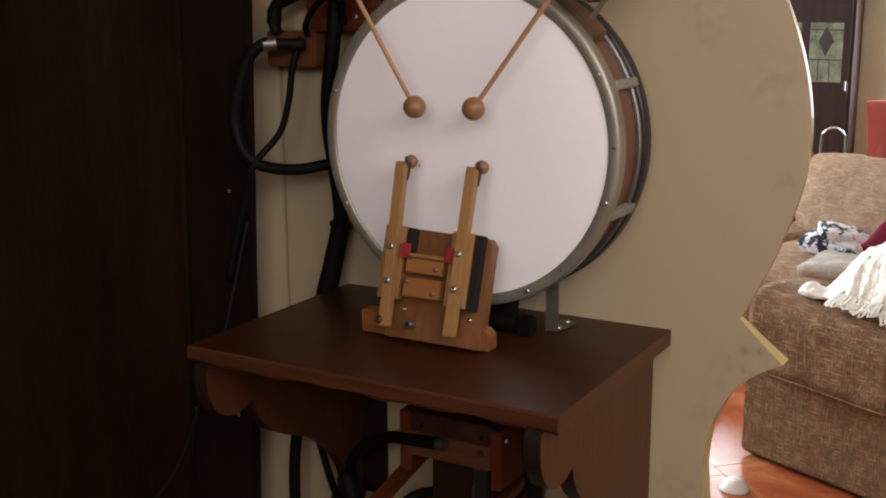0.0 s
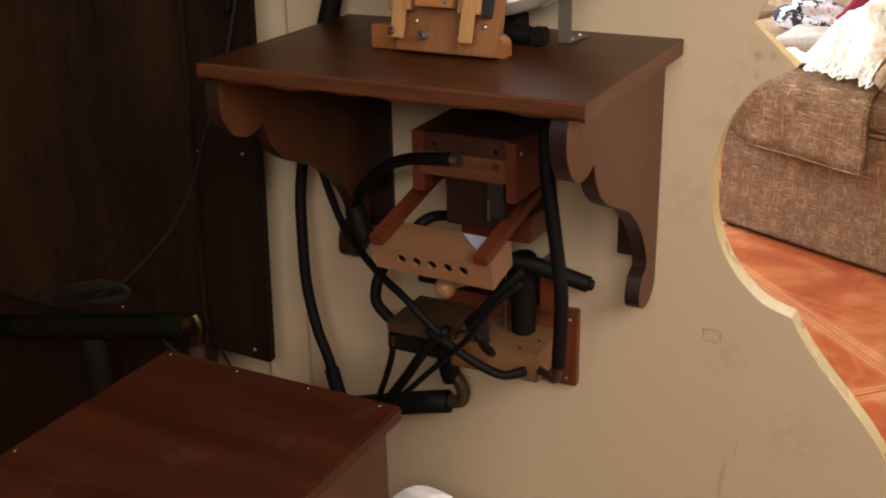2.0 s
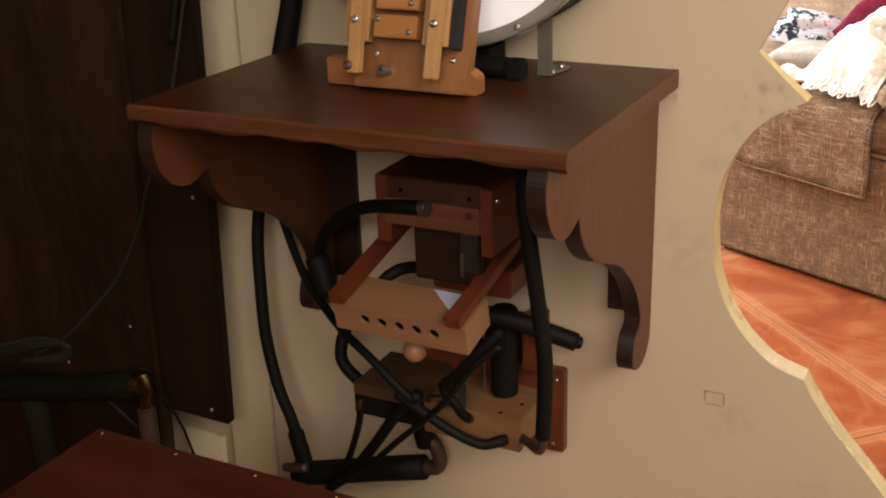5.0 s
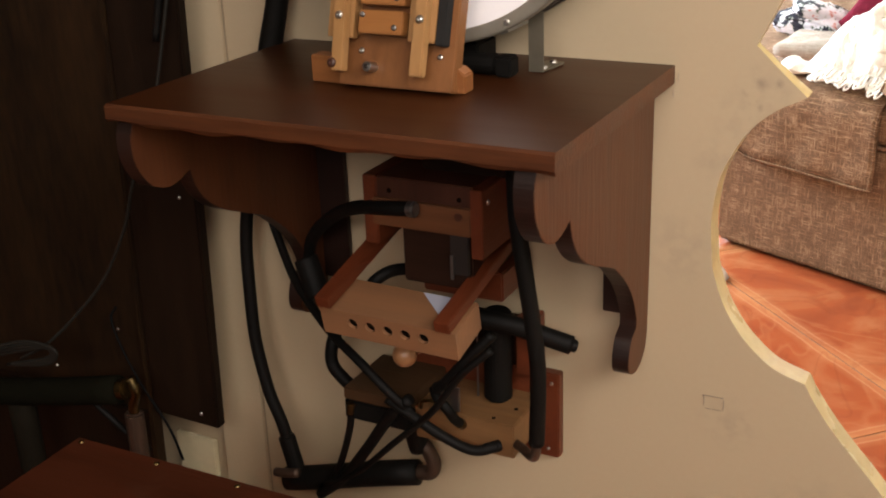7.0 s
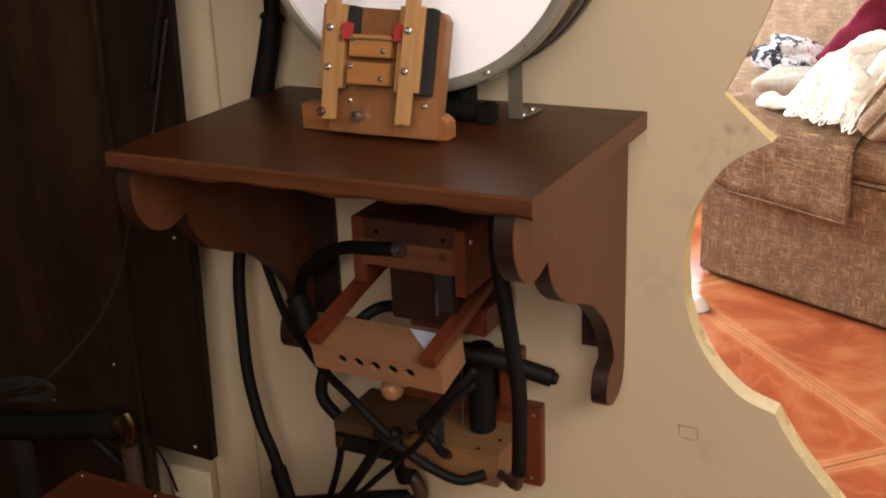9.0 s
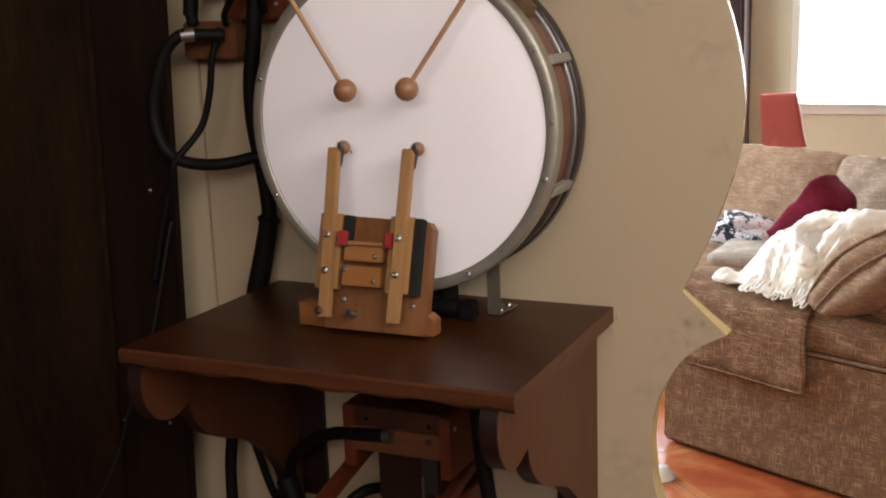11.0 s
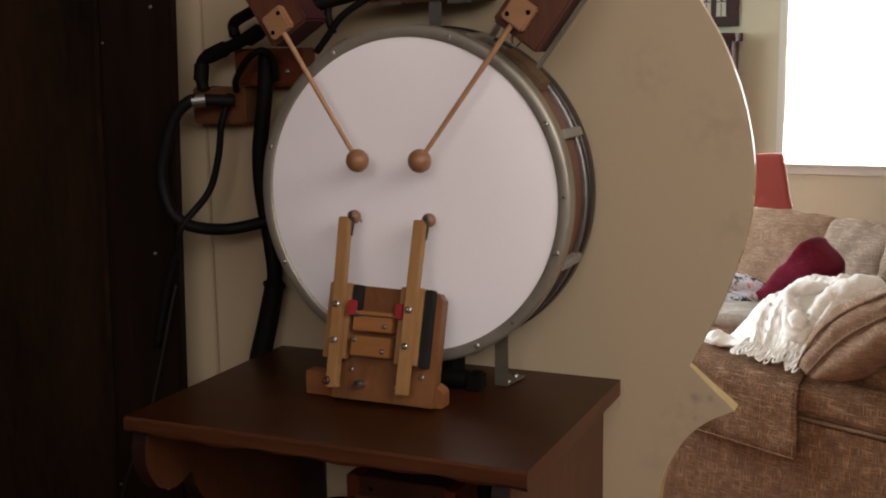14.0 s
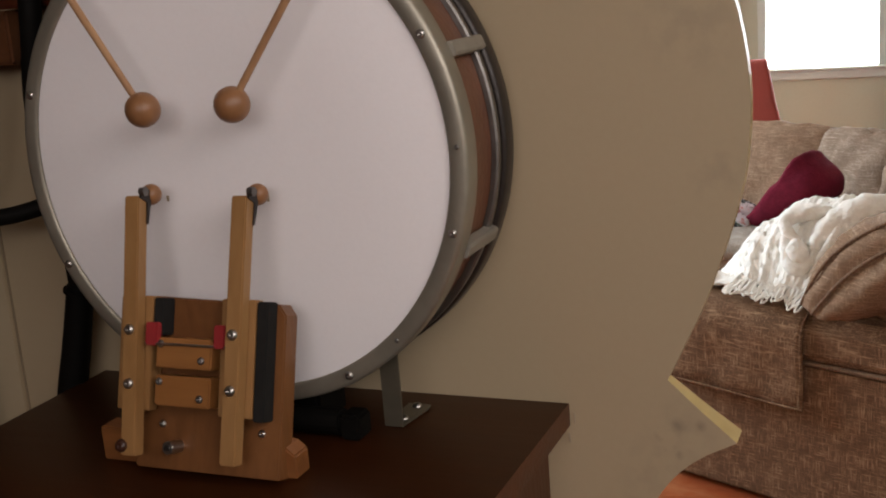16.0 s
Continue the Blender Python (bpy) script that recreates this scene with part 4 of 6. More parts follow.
# ---- the striker under the shelf ----
def striker():
    o = Vector((0.19, -0.03, 0.86))
    s = thing("wood_block_striker", "red-brown wooden striker holding a five-holed pale block under the shelf", "striker", o)
    inv = Matrix.Translation(-o)
    tb = part("top_block", box(0.1503, 0.2640, -0.150, -0.010, 0.8445, 0.8955, 0.0015, inv), MAHOG, s, "dark red-brown upper mounting block")
    # hanger is added as a support, its colour dark for the shade there
    part("hanger", box(0.185, 0.300, -0.112, -0.002, 0.8958, 0.9805, 0.002, inv), SHADEWOOD, s)
    for x, z in ((0.1655, 0.881), (0.2475, 0.8805)):
        part("bore", rod(inv @ Vector((x, -0.1504, z)), inv @ Vector((x, -0.1495, z)), 0.0027), HOLE, tb)
    f = part("front_plate", box(0.1485, 0.2635, -0.158, -0.1503, 0.8440, 0.8738, 0.001, inv), MANIFOLD, s, "orange-brown front plate with dark plugs")
    for x, z in ((0.1600, 0.8660), (0.2500, 0.8650)):
        part("plug", rod(inv @ Vector((x, -0.1588, z)), inv @ Vector((x, -0.1575, z)), 0.0045), MAHOG, f)
    part("valve_body", box(0.178, 0.2600, -0.148, -0.02, 0.780, 0.8442, 0.002, inv), SHADEWOOD, s)
    part("cheek", box(0.2645, 0.2780, -0.160, -0.083, 0.8220, 0.8965, 0.0012, inv), REDARM, s)
    part("cheek", box(0.1330, 0.1500, -0.150, -0.03, 0.818, 0.8955, 0.0015, inv), REDARM, s)
    screw(s, inv @ Vector((0.2782, -0.1460, 0.881)), (1, 0, 0), 0.0030)
    part("magnet", box(0.2385, 0.2590, -0.1565, -0.1502, 0.800, 0.8450, 0.001, inv), BLACKHOOP, s)
    part("pole", box(0.2395, 0.2430, -0.1595, -0.1567, 0.795, 0.822, 0.0005, inv), DULL, s)
    part("rear_bar", box(0.170, 0.268, -0.092, -0.012, 0.745, 0.7795, 0.002, inv), REDARM, s)
    # sloping arms and the holed block at their ends
    fr = inv @ Matrix.Translation((0.2700, -0.2125, 0.7605)) @ pose(0, 0, 0, 13, 1.2, 0)
    hb = part("holed_block", holed((-0.1610, 0.0), (0.0, 0.056), (-0.0335, 0.0), fr), PALE, s, "pale beech block with five drilled holes")
    # solid dark plugs sit in the holes and stand in for their shade
    for k in range(5):
        x = -0.1230 + 0.0211 * k
        part("bore", rod(fr @ Vector((x, 0.0045, -0.0145)), fr @ Vector((x, 0.0195, -0.0145)), 0.0062, seg=16), HOLE, hb)
    for x0, back, dz in ((-0.1600, 0.190, 0.0035), (-0.0190, 0.190, 0.0)):
        a = inv @ Matrix.Translation((0.268 + x0, -0.2150, 0.7620 + dz)) @ pose(0, 0, 0, 16, 0, -3)
        part("arm", box(0.0, 0.0175, -0.001, back, 0.0, 0.0135, 0.001, a), REDARM, s, "sloping red-brown arm")
    part("paper", prism([(-0.064, 0.055), (-0.020, 0.055), (-0.020, 0.020), (-0.030, 0.024)], 0.0004, 0.0010, "z", 0, fr), FILM, s, "bluish-white plastic label")
    part("bead", ball(inv @ Vector((0.1870, -0.172, 0.7030)), 0.0135), BEAD, s, smooth=True)
    part("bead_stem", rod(inv @ Vector((0.1870, -0.172, 0.703)), inv @ Vector((0.1955, -0.10, 0.685)), 0.003), STICK, s)
    return s


def holed(xs, ys, zs, m):
    """A box whose front face is drilled with five round holes: ring walls sink into it."""
    x0, x1 = xs
    y0, y1 = ys
    z0, z1 = zs
    seg, r, zc = 16, 0.0063, -0.0145
    bm = bmesh.new()
    cs = [-0.1230 + 0.0211 * k for k in range(5)]
    cuts = [x0] + [c + s for c in cs for s in (-0.0100, 0.0100)] + [x1]
    def q(*p):
        bm.faces.new([bm.verts.new(v) for v in p])
    for i in range(0, len(cuts) - 1, 2):
        q((cuts[i], y0, z0), (cuts[i + 1], y0, z0), (cuts[i + 1], y0, z1), (cuts[i], y0, z1))
    for c in cs:
        ring = [(c + r * math.cos(a), zc + r * math.sin(a)) for a in (math.tau * (k + 0.5) / seg for k in range(seg))]
        hw, lo, hi = 0.0100, z0, z1
        outer = []
        for x, z in ring:
            dx, dz = x - c, z - zc
            k = min(hw / abs(dx), ((hi - zc) if dz > 0 else (zc - lo)) / abs(dz))
            outer.append((c + dx * k, zc + dz * k))
        for k in range(seg):
            j = (k + 1) % seg
            pts = [(ring[k][0], y0, ring[k][1]), (outer[k][0], y0, outer[k][1])]
            a, b2 = outer[k], outer[j]
            if abs(a[0] - b2[0]) > 1e-6 and abs(a[1] - b2[1]) > 1e-6:
                cx = c + (hw if (a[0] + b2[0]) / 2 > c else -hw)
                cz = hi if (a[1] + b2[1]) / 2 > zc else lo
                pts.append((cx, y0, cz))
            pts += [(b2[0], y0, b2[1]), (ring[j][0], y0, ring[j][1])]
            q(*pts)
            q((ring[k][0], y0, ring[k][1]), (ring[j][0], y0, ring[j][1]), (ring[j][0], y0 + 0.0200, ring[j][1]), (ring[k][0], y0 + 0.0200, ring[k][1]))
    q((x0, y1, z0), (x1, y1, z0), (x1, y1, z1), (x0, y1, z1))
    q((x0, y0, z1), (x1, y0, z1), (x1, y1, z1), (x0, y1, z1))
    q((x0, y0, z0), (x1, y0, z0), (x1, y1, z0), (x0, y1, z0))
    q((x1, y0, z0), (x1, y1, z0), (x1, y1, z1), (x1, y0, z1))
    q((x0, y0, z0), (x0, y1, z0), (x0, y1, z1), (x0, y0, z1))
    bmesh.ops.remove_doubles(bm, verts=bm.verts, dist=0.00002)
    bm.transform(m)
    return bm


striker()


def lower_valve():
    o = Vector((0.17, -0.015, 0.57))
    v = thing("pneumatic_valve", "pale wooden pneumatic valve on a red-brown wall plate", "valve", o)
    inv = Matrix.Translation(-o)
    part("wall_plate", box(0.10, 0.3035, -0.016, -0.001, 0.513, 0.626, 0.0015, inv), REDARM, v, "red-brown wall plate")
    screw(v, inv @ Vector((0.294, -0.016, 0.613)), (0, -1, 0), 0.0026)
    screw(v, inv @ Vector((0.290, -0.016, 0.524)), (0, -1, 0), 0.0026, DULL)
    # maple in its darkened copy, shade put into the colour
    part("body", box(0.155, 0.2820, -0.100, -0.0165, 0.5545, 0.597, 0.0015, inv), SHADEMAPLE, v)
    for x, y in ((0.253, -0.0905), (0.2685, -0.0620)):
        part("bore", rod(inv @ Vector((x, y, 0.5971)), inv @ Vector((x, y, 0.5976)), 0.0024), HOLE, v)
    part("chest", box(0.064, 0.1545, -0.112, -0.0165, 0.592, 0.608, 0.0015, inv), DARKCHEST, v)
    part("bellows", box(0.0645, 0.1540, -0.1125, -0.02, 0.566, 0.5917, 0.002, inv), RUBBER, v, "black leather bellows")
    part("cap", box(0.187, 0.2155, -0.103, -0.099, 0.602, 0.633, 0.0008, inv), CHROME, v, "grey steel bracket")
    part("cylinder", rod(inv @ Vector((0.2385, -0.045, 0.5975)), inv @ Vector((0.2385, -0.045, 0.712)), 0.0165, seg=24, w=0.003), RUBBER, v, "black upright cylinder")
    # board takes the near-black wood that gives shade by colour
    part("back_board", box(0.060, 0.2555, -0.014, -0.0012, 0.6265, 0.690, 0.0015, inv), SHADEWOOD, v, "board behind the valve, coloured dark as if shaded")
    part("back_board", box(0.2560, 0.2800, -0.032, -0.0012, 0.6265, 0.700, 0.0015, inv), REDARM, v)
    part("nipple", rod(inv @ Vector((0.279, -0.090, 0.5700)), inv @ Vector((0.298, -0.108, 0.5760)), 0.0055), COPPER, v)
    part("elbow", tube([inv @ Vector(p) for p in ((0.296, -0.106, 0.5755), (0.314, -0.124, 0.580), (0.324, -0.137, 0.592), (0.328, -0.143, 0.615))], 0.0055, 6), COPPER, v, smooth=True)
    part("hook", tube([inv @ Vector(p) for p in ((0.165, -0.103, 0.598), (0.172, -0.112, 0.612), (0.19, -0.112, 0.616), (0.203, -0.104, 0.604))], 0.0022, 6), BRASS, v, smooth=True)
    part("link", rod(inv @ Vector((0.2140, -0.050, 0.5972)), inv @ Vector((0.2150, -0.050, 0.715)), 0.0012), DULL, v)
    return v


lower_valve()
hose([(0.312, -0.160, 0.985), (0.315, -0.162, 0.906), (0.319, -0.165, 0.866), (0.326, -0.165, 0.819), (0.331, -0.160, 0.768), (0.335, -0.155, 0.715), (0.333, -0.150, 0.665), (0.329, -0.145, 0.612)],
     0.0088, "thick black rubber hose hanging under the shelf")
hose([(0.225, -0.072, 0.711), (0.260, -0.060, 0.704), (0.288, -0.045, 0.691), (0.324, -0.030, 0.676)], 0.0112, "black foam-covered hose lying across the wall", ends=(((0.318, -0.032, 0.678), (0.330, -0.027, 0.674), 0.0075, RUBBER),))
hose([(-0.098, -0.03, 0.86), (-0.103, -0.040, 0.810), (-0.110, -0.045, 0.750), (-0.109, -0.050, 0.690), (-0.104, -0.055, 0.612), (-0.087, -0.060, 0.543), (-0.070, -0.060, 0.496), (-0.055, -0.060, 0.435)],
     0.0082, "thick black hose hanging down the wall", ends=(((-0.0665, -0.060, 0.482), (-0.0540, -0.060, 0.432), 0.0112, RUBBER),))
hose([(-0.105, -0.012, 0.83), (-0.099, -0.012, 0.793), (-0.083, -0.020, 0.760), (-0.041, -0.050, 0.716), (0.001, -0.080, 0.697), (0.061, -0.120, 0.680), (0.110, -0.140, 0.662), (0.146, -0.142, 0.633), (0.169, -0.132, 0.607)],
     0.0055, "thin black tube slanting across to the valve")
hose([(0.040, -0.06, 0.690), (0.031, -0.060, 0.663), (0.028, -0.075, 0.639), (0.031, -0.080, 0.614), (0.060, -0.085, 0.592)], 0.0080, "short black hose curling into the valve")
hose([(-0.020, -0.040, 0.735), (-0.005, -0.052, 0.765), (0.023, -0.070, 0.794), (0.068, -0.100, 0.826), (0.117, -0.135, 0.851), (0.167, -0.165, 0.867), (0.206, -0.170, 0.872)], 0.0078, "black rubber hose arching to the striker",
     ends=(((0.198, -0.169, 0.871), (0.208, -0.170, 0.872), 0.0086, DULL),))
hose([(-0.012, -0.058, 0.742), (0.000, -0.064, 0.720), (0.012, -0.072, 0.700)], 0.0150, "bulky black rubber hose joint on the wall")
hose([(0.110, -0.130, 0.742), (0.128, -0.125, 0.763), (0.140, -0.110, 0.770), (0.150, -0.085, 0.764), (0.165, -0.060, 0.752)], 0.0070, "black rubber hose curving behind the striker")
hose([(0.075, -0.113, 0.588), (0.064, -0.105, 0.544), (0.019, -0.068, 0.458), (-0.013, -0.060, 0.407)], 0.0045, "thin black cable running down from the valve", ends=(((0.075, -0.114, 0.590), (0.0715, -0.1125, 0.574), 0.0055, BRASS),))
hose([(0.169, -0.136, 0.626), (0.132, -0.124, 0.586), (0.073, -0.084, 0.507), (0.022, -0.066, 0.441), (-0.019, -0.060, 0.403)], 0.0072, "black rubber hose slanting down to the pipe")
hose([(0.285, -0.160, 0.722), (0.250, -0.164, 0.687), (0.204, -0.150, 0.624), (0.126, -0.108, 0.541), (0.056, -0.078, 0.468), (-0.005, -0.068, 0.425)], 0.0040, "thin black cable crossing in front of the valve")
hose([(0.139, -0.135, 0.620), (0.176, -0.135, 0.602), (0.209, -0.128, 0.581), (0.242, -0.122, 0.569), (0.266, -0.108, 0.572)], 0.0062, "thick black hose into the valve body", ends=(((0.252, -0.117, 0.5695), (0.268, -0.104, 0.5725), 0.0068, RUBBER),))
hose([(0.190, -0.115, 0.634), (0.200, -0.126, 0.629), (0.213, -0.128, 0.619), (0.216, -0.118, 0.602), (0.217, -0.101, 0.586)], 0.0058, "short black hose with a brass end on the valve", ends=(((0.217, -0.108, 0.592), (0.217, -0.099, 0.585), 0.0064, BRASS),))
hose([(0.196, -0.120, 0.640), (0.208, -0.138, 0.650), (0.228, -0.147, 0.672), (0.251, -0.145, 0.700), (0.275, -0.135, 0.727)], 0.0058, "thick black hose behind the holed block")
hose([(-0.078, -0.049, 0.406), (-0.033, -0.045, 0.416), (0.040, -0.038, 0.436), (0.116, -0.032, 0.455)], 0.0170, "fat black foam-wrapped pipe along the wall", n=2)
hose([(0.117, -0.042, 0.545), (0.118, -0.036, 0.515), (0.121, -0.032, 0.492)], 0.0140, "black rubber pipe under the valve", n=3)
hose([(0.117, -0.031, 0.455), (0.134, -0.031, 0.459), (0.139, -0.031, 0.474), (0.132, -0.032, 0.492), (0.124, -0.032, 0.500)], 0.0098, "dull copper pipe elbow under the valve", COPPER, name="pipe")
hose([(-0.078, -0.074, 0.430), (-0.060, -0.076, 0.434), (-0.042, -0.074, 0.438)], 0.0062, "dull steel hose clamp on the pipe", COPPER, 3, "clamp")


# ---- dark case panel, pipe and low case ----
def dark_panel():
    p = thing("cabinet_panel", "tall dark-stained wooden case panel with a screwed stile", "cabinet", (-0.27, -0.06, 0.476))
    inv = Matrix.Translation((0.27, 0.06, -0.476))
    lean = Matrix.Translation((-0.155, 0, 0.98)) @ pose(0, 0, 0, 0, 1.6, 0) @ Matrix.Translation((0.155, 0, -0.98))
    m = inv @ lean
    part("stile", box(-0.268, -0.155, -0.073, -0.0555, 0.472, 2.3, 0.003, m), STILE, p, "near-black stile with bright screws")
    part("batten", box(-0.276, -0.2685, -0.077, -0.0555, 0.35, 2.3, 0.002, m), DARKWOOD, p)
    part("panel", box(-1.4, -0.2765, -0.069, -0.0555, 0.0, 2.3, 0.002, m), DARKWOOD, p)
    part("foot_rail", box(-1.4, -0.2765, -0.081, -0.0693, 0.0, 0.47, 0.002, m), STILE, p)
    for x, z in ((-0.184, 1.446), (-0.190, 1.128), (-0.1815, 0.803), (-0.182, 0.490)):
        screw(p, m @ Vector((x, -0.073, z)), (0, -1, 0), 0.0028)
    for x, z in ((-0.262, 0.795), (-0.262, 1.40)):
        screw(p, m @ Vector((x, -0.073, z)), (0, -1, 0), 0.0022, DULL)
    for x, z in ((-0.318, 0.588), (-0.446, 0.502)):
        screw(p, m @ Vector((x, -0.069, z)), (0, -1, 0), 0.0026)
    return p


dark_panel()
hose([(-0.62, -0.178, 0.490), (-0.463, -0.172, 0.518), (-0.349, -0.167, 0.540), (-0.252, -0.160, 0.560)], 0.0190, "dark green-grey foam-wrapped pipe beside the case", FOAM, 3, "pipe",
     ends=(((-0.252, -0.160, 0.560), (-0.238, -0.158, 0.563), 0.0140, BRASS),))
hose([(-0.240, -0.150, 0.575), (-0.234, -0.150, 0.556), (-0.243, -0.148, 0.532), (-0.245, -0.146, 0.50), (-0.246, -0.146, 0.42)], 0.0070, "tarnished brass pipe elbow turning down", BRASS, 6, "pipe", ends=(((-0.245, -0.147, 0.522), (-0.246, -0.146, 0.45), 0.0125, COPPER),))
hose([(-0.150, -0.080, 1.09), (-0.157, -0.084, 1.059), (-0.176, -0.090, 0.979), (-0.195, -0.100, 0.90), (-0.217, -0.118, 0.835), (-0.238, -0.122, 0.774), (-0.276, -0.132, 0.702), (-0.316, -0.150, 0.652), (-0.355, -0.170, 0.612), (-0.40, -0.18, 0.585)],
     0.0021, "thin grey cable hanging in front of the case", GREY, 8, "cable")
hose([(-0.296, -0.100, 0.645), (-0.289, -0.118, 0.629), (-0.257, -0.122, 0.562), (-0.210, -0.124, 0.496), (-0.19, -0.126, 0.45)], 0.0018, "thin dark cable trailing down the case", BLACKWIRE, 8, "cable")
hose([(-0.330, -0.152, 0.545), (-0.307, -0.150, 0.520), (-0.273, -0.140, 0.483), (-0.242, -0.130, 0.454)], 0.0045, "short dark cable below the pipe", RUBBER, 6, "cable")
for k in range(4):
    hose([(-0.52 + 0.004 * k, -0.19, 0.565 + 0.004 * k), (-0.438, -0.185 - 0.004 * k, 0.585 + 0.005 * k), (-0.381, -0.185, 0.604 + 0.004 * k), (-0.344 + 0.004 * k, -0.182, 0.612), (-0.350, -0.180, 0.596 - 0.003 * k), (-0.42, -0.186, 0.575)],
         0.0024, "loose grey cable bundled on top of the pipe", GREY, 6, "cable")


def low_case():
    c = thing("wooden_case", "low reddish mahogany case with a scuffed glossy lid", "case", (0.1, -0.7, 0.0))
    inv = Matrix.Translation((-0.1, 0.7, 0))
    part("lid", box(-0.052, 0.262, -1.02, -0.418, 0.662, 0.680, 0.0025, inv), SCUFFED, c, "scuffed reddish lid")
    part("body", box(-0.036, 0.250, -1.00, -0.430, 0.0, 0.6617, 0.003, inv), MAHOG, c)
    for x, y in ((-0.047 + 0.006, -0.4265), (0.055, -0.4275), (0.15, -0.4275), (0.24, -0.4275), (-0.043, -0.66), (-0.043, -0.9)):
        screw(c, inv @ Vector((x, y, 0.680)), (0, 0, 1), 0.0032, BRASS)
    return c


low_case()
bk = thing("packing_block", "pale yellowish wooden block under the dark case panel", "wooden block", (-0.25, -0.014, 0.0))
part("block", prism([(-0.052, 0.34), (0.014, 0.34), (0.016, 0.403), (-0.054, 0.405)], 0.003, 0.0125, "y", 0.0015), PALEPAINT, bk)
part("post", box(-0.050, 0.012, 0.0035, 0.0125, 0.0, 0.3397, 0.0015), PALEPAINT, bk)


def paper_bag():
    """A crumpled white bag standing on the floor, its mouth pinched to a ridge."""
    b = thing("paper_bag", "crumpled white paper bag standing near the wall", "bag", (0.155, -0.13, 0.0))
    st = []
    for z, w, d, tw in ((0.0, 0.10, 0.055, 0.0), (0.12, 0.105, 0.058, 0.1), (0.20, 0.10, 0.055, 0.15), (0.27, 0.088, 0.050, 0.2), (0.335, 0.066, 0.036, 0.25), (0.360, 0.036, 0.016, 0.3), (0.367, 0.022, 0.006, 0.3)):
        ring = []
        for k in range(12):
            a = k * math.tau / 12
            r = 1.0 + (0.10 if k % 3 == 0 else -0.05)
            ring.append((w * r * math.cos(a + tw) - 0.25 * max(0.0, z - 0.27), d * r * math.sin(a + tw), z))
        st.append(ring + ring[:1])
    bm = loft_closed(st)
    part("bag", bm, WHITE, b)
    return b


def loft_closed(st):
    bm = bmesh.new()
    rings = [[bm.verts.new(p) for p in ring[:-1]] for ring in st]
    for a, b in zip(rings, rings[1:]):
        for k in range(len(a)):
            bm.faces.new((a[k], a[(k + 1) % len(a)], b[(k + 1) % len(b)], b[k]))
    bm.faces.new(rings[0][::-1])
    bm.faces.new(rings[-1])
    return bm


paper_bag()
hose([(-0.423, -0.170, 0.0), (-0.423, -0.170, 0.2), (-0.425, -0.170, 0.38), (-0.427, -0.170, 0.509)], 0.0185, "upright dark grey pipe standing below the foam-wrapped one", POST, 3, "pipe")


# ---- living room ----
SOFA = pose(-0.02, 2.05, 0.0, 0, 0, -24.5)


def pad(sx, sy, sz, m, pinch=0.30, n=12, crease=0.0, seed=1, ear=-0.10):
    """A stuffed cushion: full in the middle, thinner at its seams, slightly lumpy."""
    bm = bmesh.new()
    bmesh.ops.create_cube(bm, size=2.0)
    bmesh.ops.subdivide_edges(bm, edges=bm.edges[:], cuts=n, use_grid_fill=True)
    for v in bm.verts:
        a, b, c = v.co
        k = (1 - pinch * a ** 4) * (1 - pinch * b ** 4)
        rnd = 1 + ear * (abs(a * b)) ** 3
        e = 1 - 0.06 * c * c
        p = Vector((a * sx / 2 * rnd * e, b * sy / 2 * rnd * e, c * sz / 2 * k))
        p += Vector((0, 0, 1)) * noise.noise(Vector((a * 1.7 + seed, b * 1.7, c))) * sz * 0.10
        p += p.normalized() * crease * noise.noise(Vector((a * 5 + seed * 3, b * 5, c * 3)))
        v.co = p
    bm.transform(m)
    return bm


def sheet(rows, thickness):
    """Cloth from rows of points, with a back face and closed rims."""
    bm = bmesh.new()
    nr, nc = len(rows), len(rows[0])
    up = []
    for j in range(nr):
        for i in range(nc):
            du = rows[j][min(i + 1, nc - 1)] - rows[j][max(i - 1, 0)]
            dv = rows[min(j + 1, nr - 1)][i] - rows[max(j - 1, 0)][i]
            up.append(du.cross(dv).normalized())
    top = [[bm.verts.new(rows[j][i]) for i in range(nc)] for j in range(nr)]
    low = [[bm.verts.new(rows[j][i] - up[j * nc + i] * thickness) for i in range(nc)] for j in range(nr)]
    for j in range(nr - 1):
        for i in range(nc - 1):
            bm.faces.new((top[j][i], top[j][i + 1], top[j + 1][i + 1], top[j + 1][i]))
            bm.faces.new((low[j][i], low[j + 1][i], low[j + 1][i + 1], low[j][i + 1]))
    rim = [(0, i) for i in range(nc)] + [(j, nc - 1) for j in range(1, nr)] + [(nr - 1, i) for i in range(nc - 2, -1, -1)] + [(j, 0) for j in range(nr - 2, 0, -1)]
    for (j, i), (q, p) in zip(rim, rim[1:] + rim[:1]):
        bm.faces.new((top[q][p], top[j][i], low[j][i], low[q][p]))
    return bm


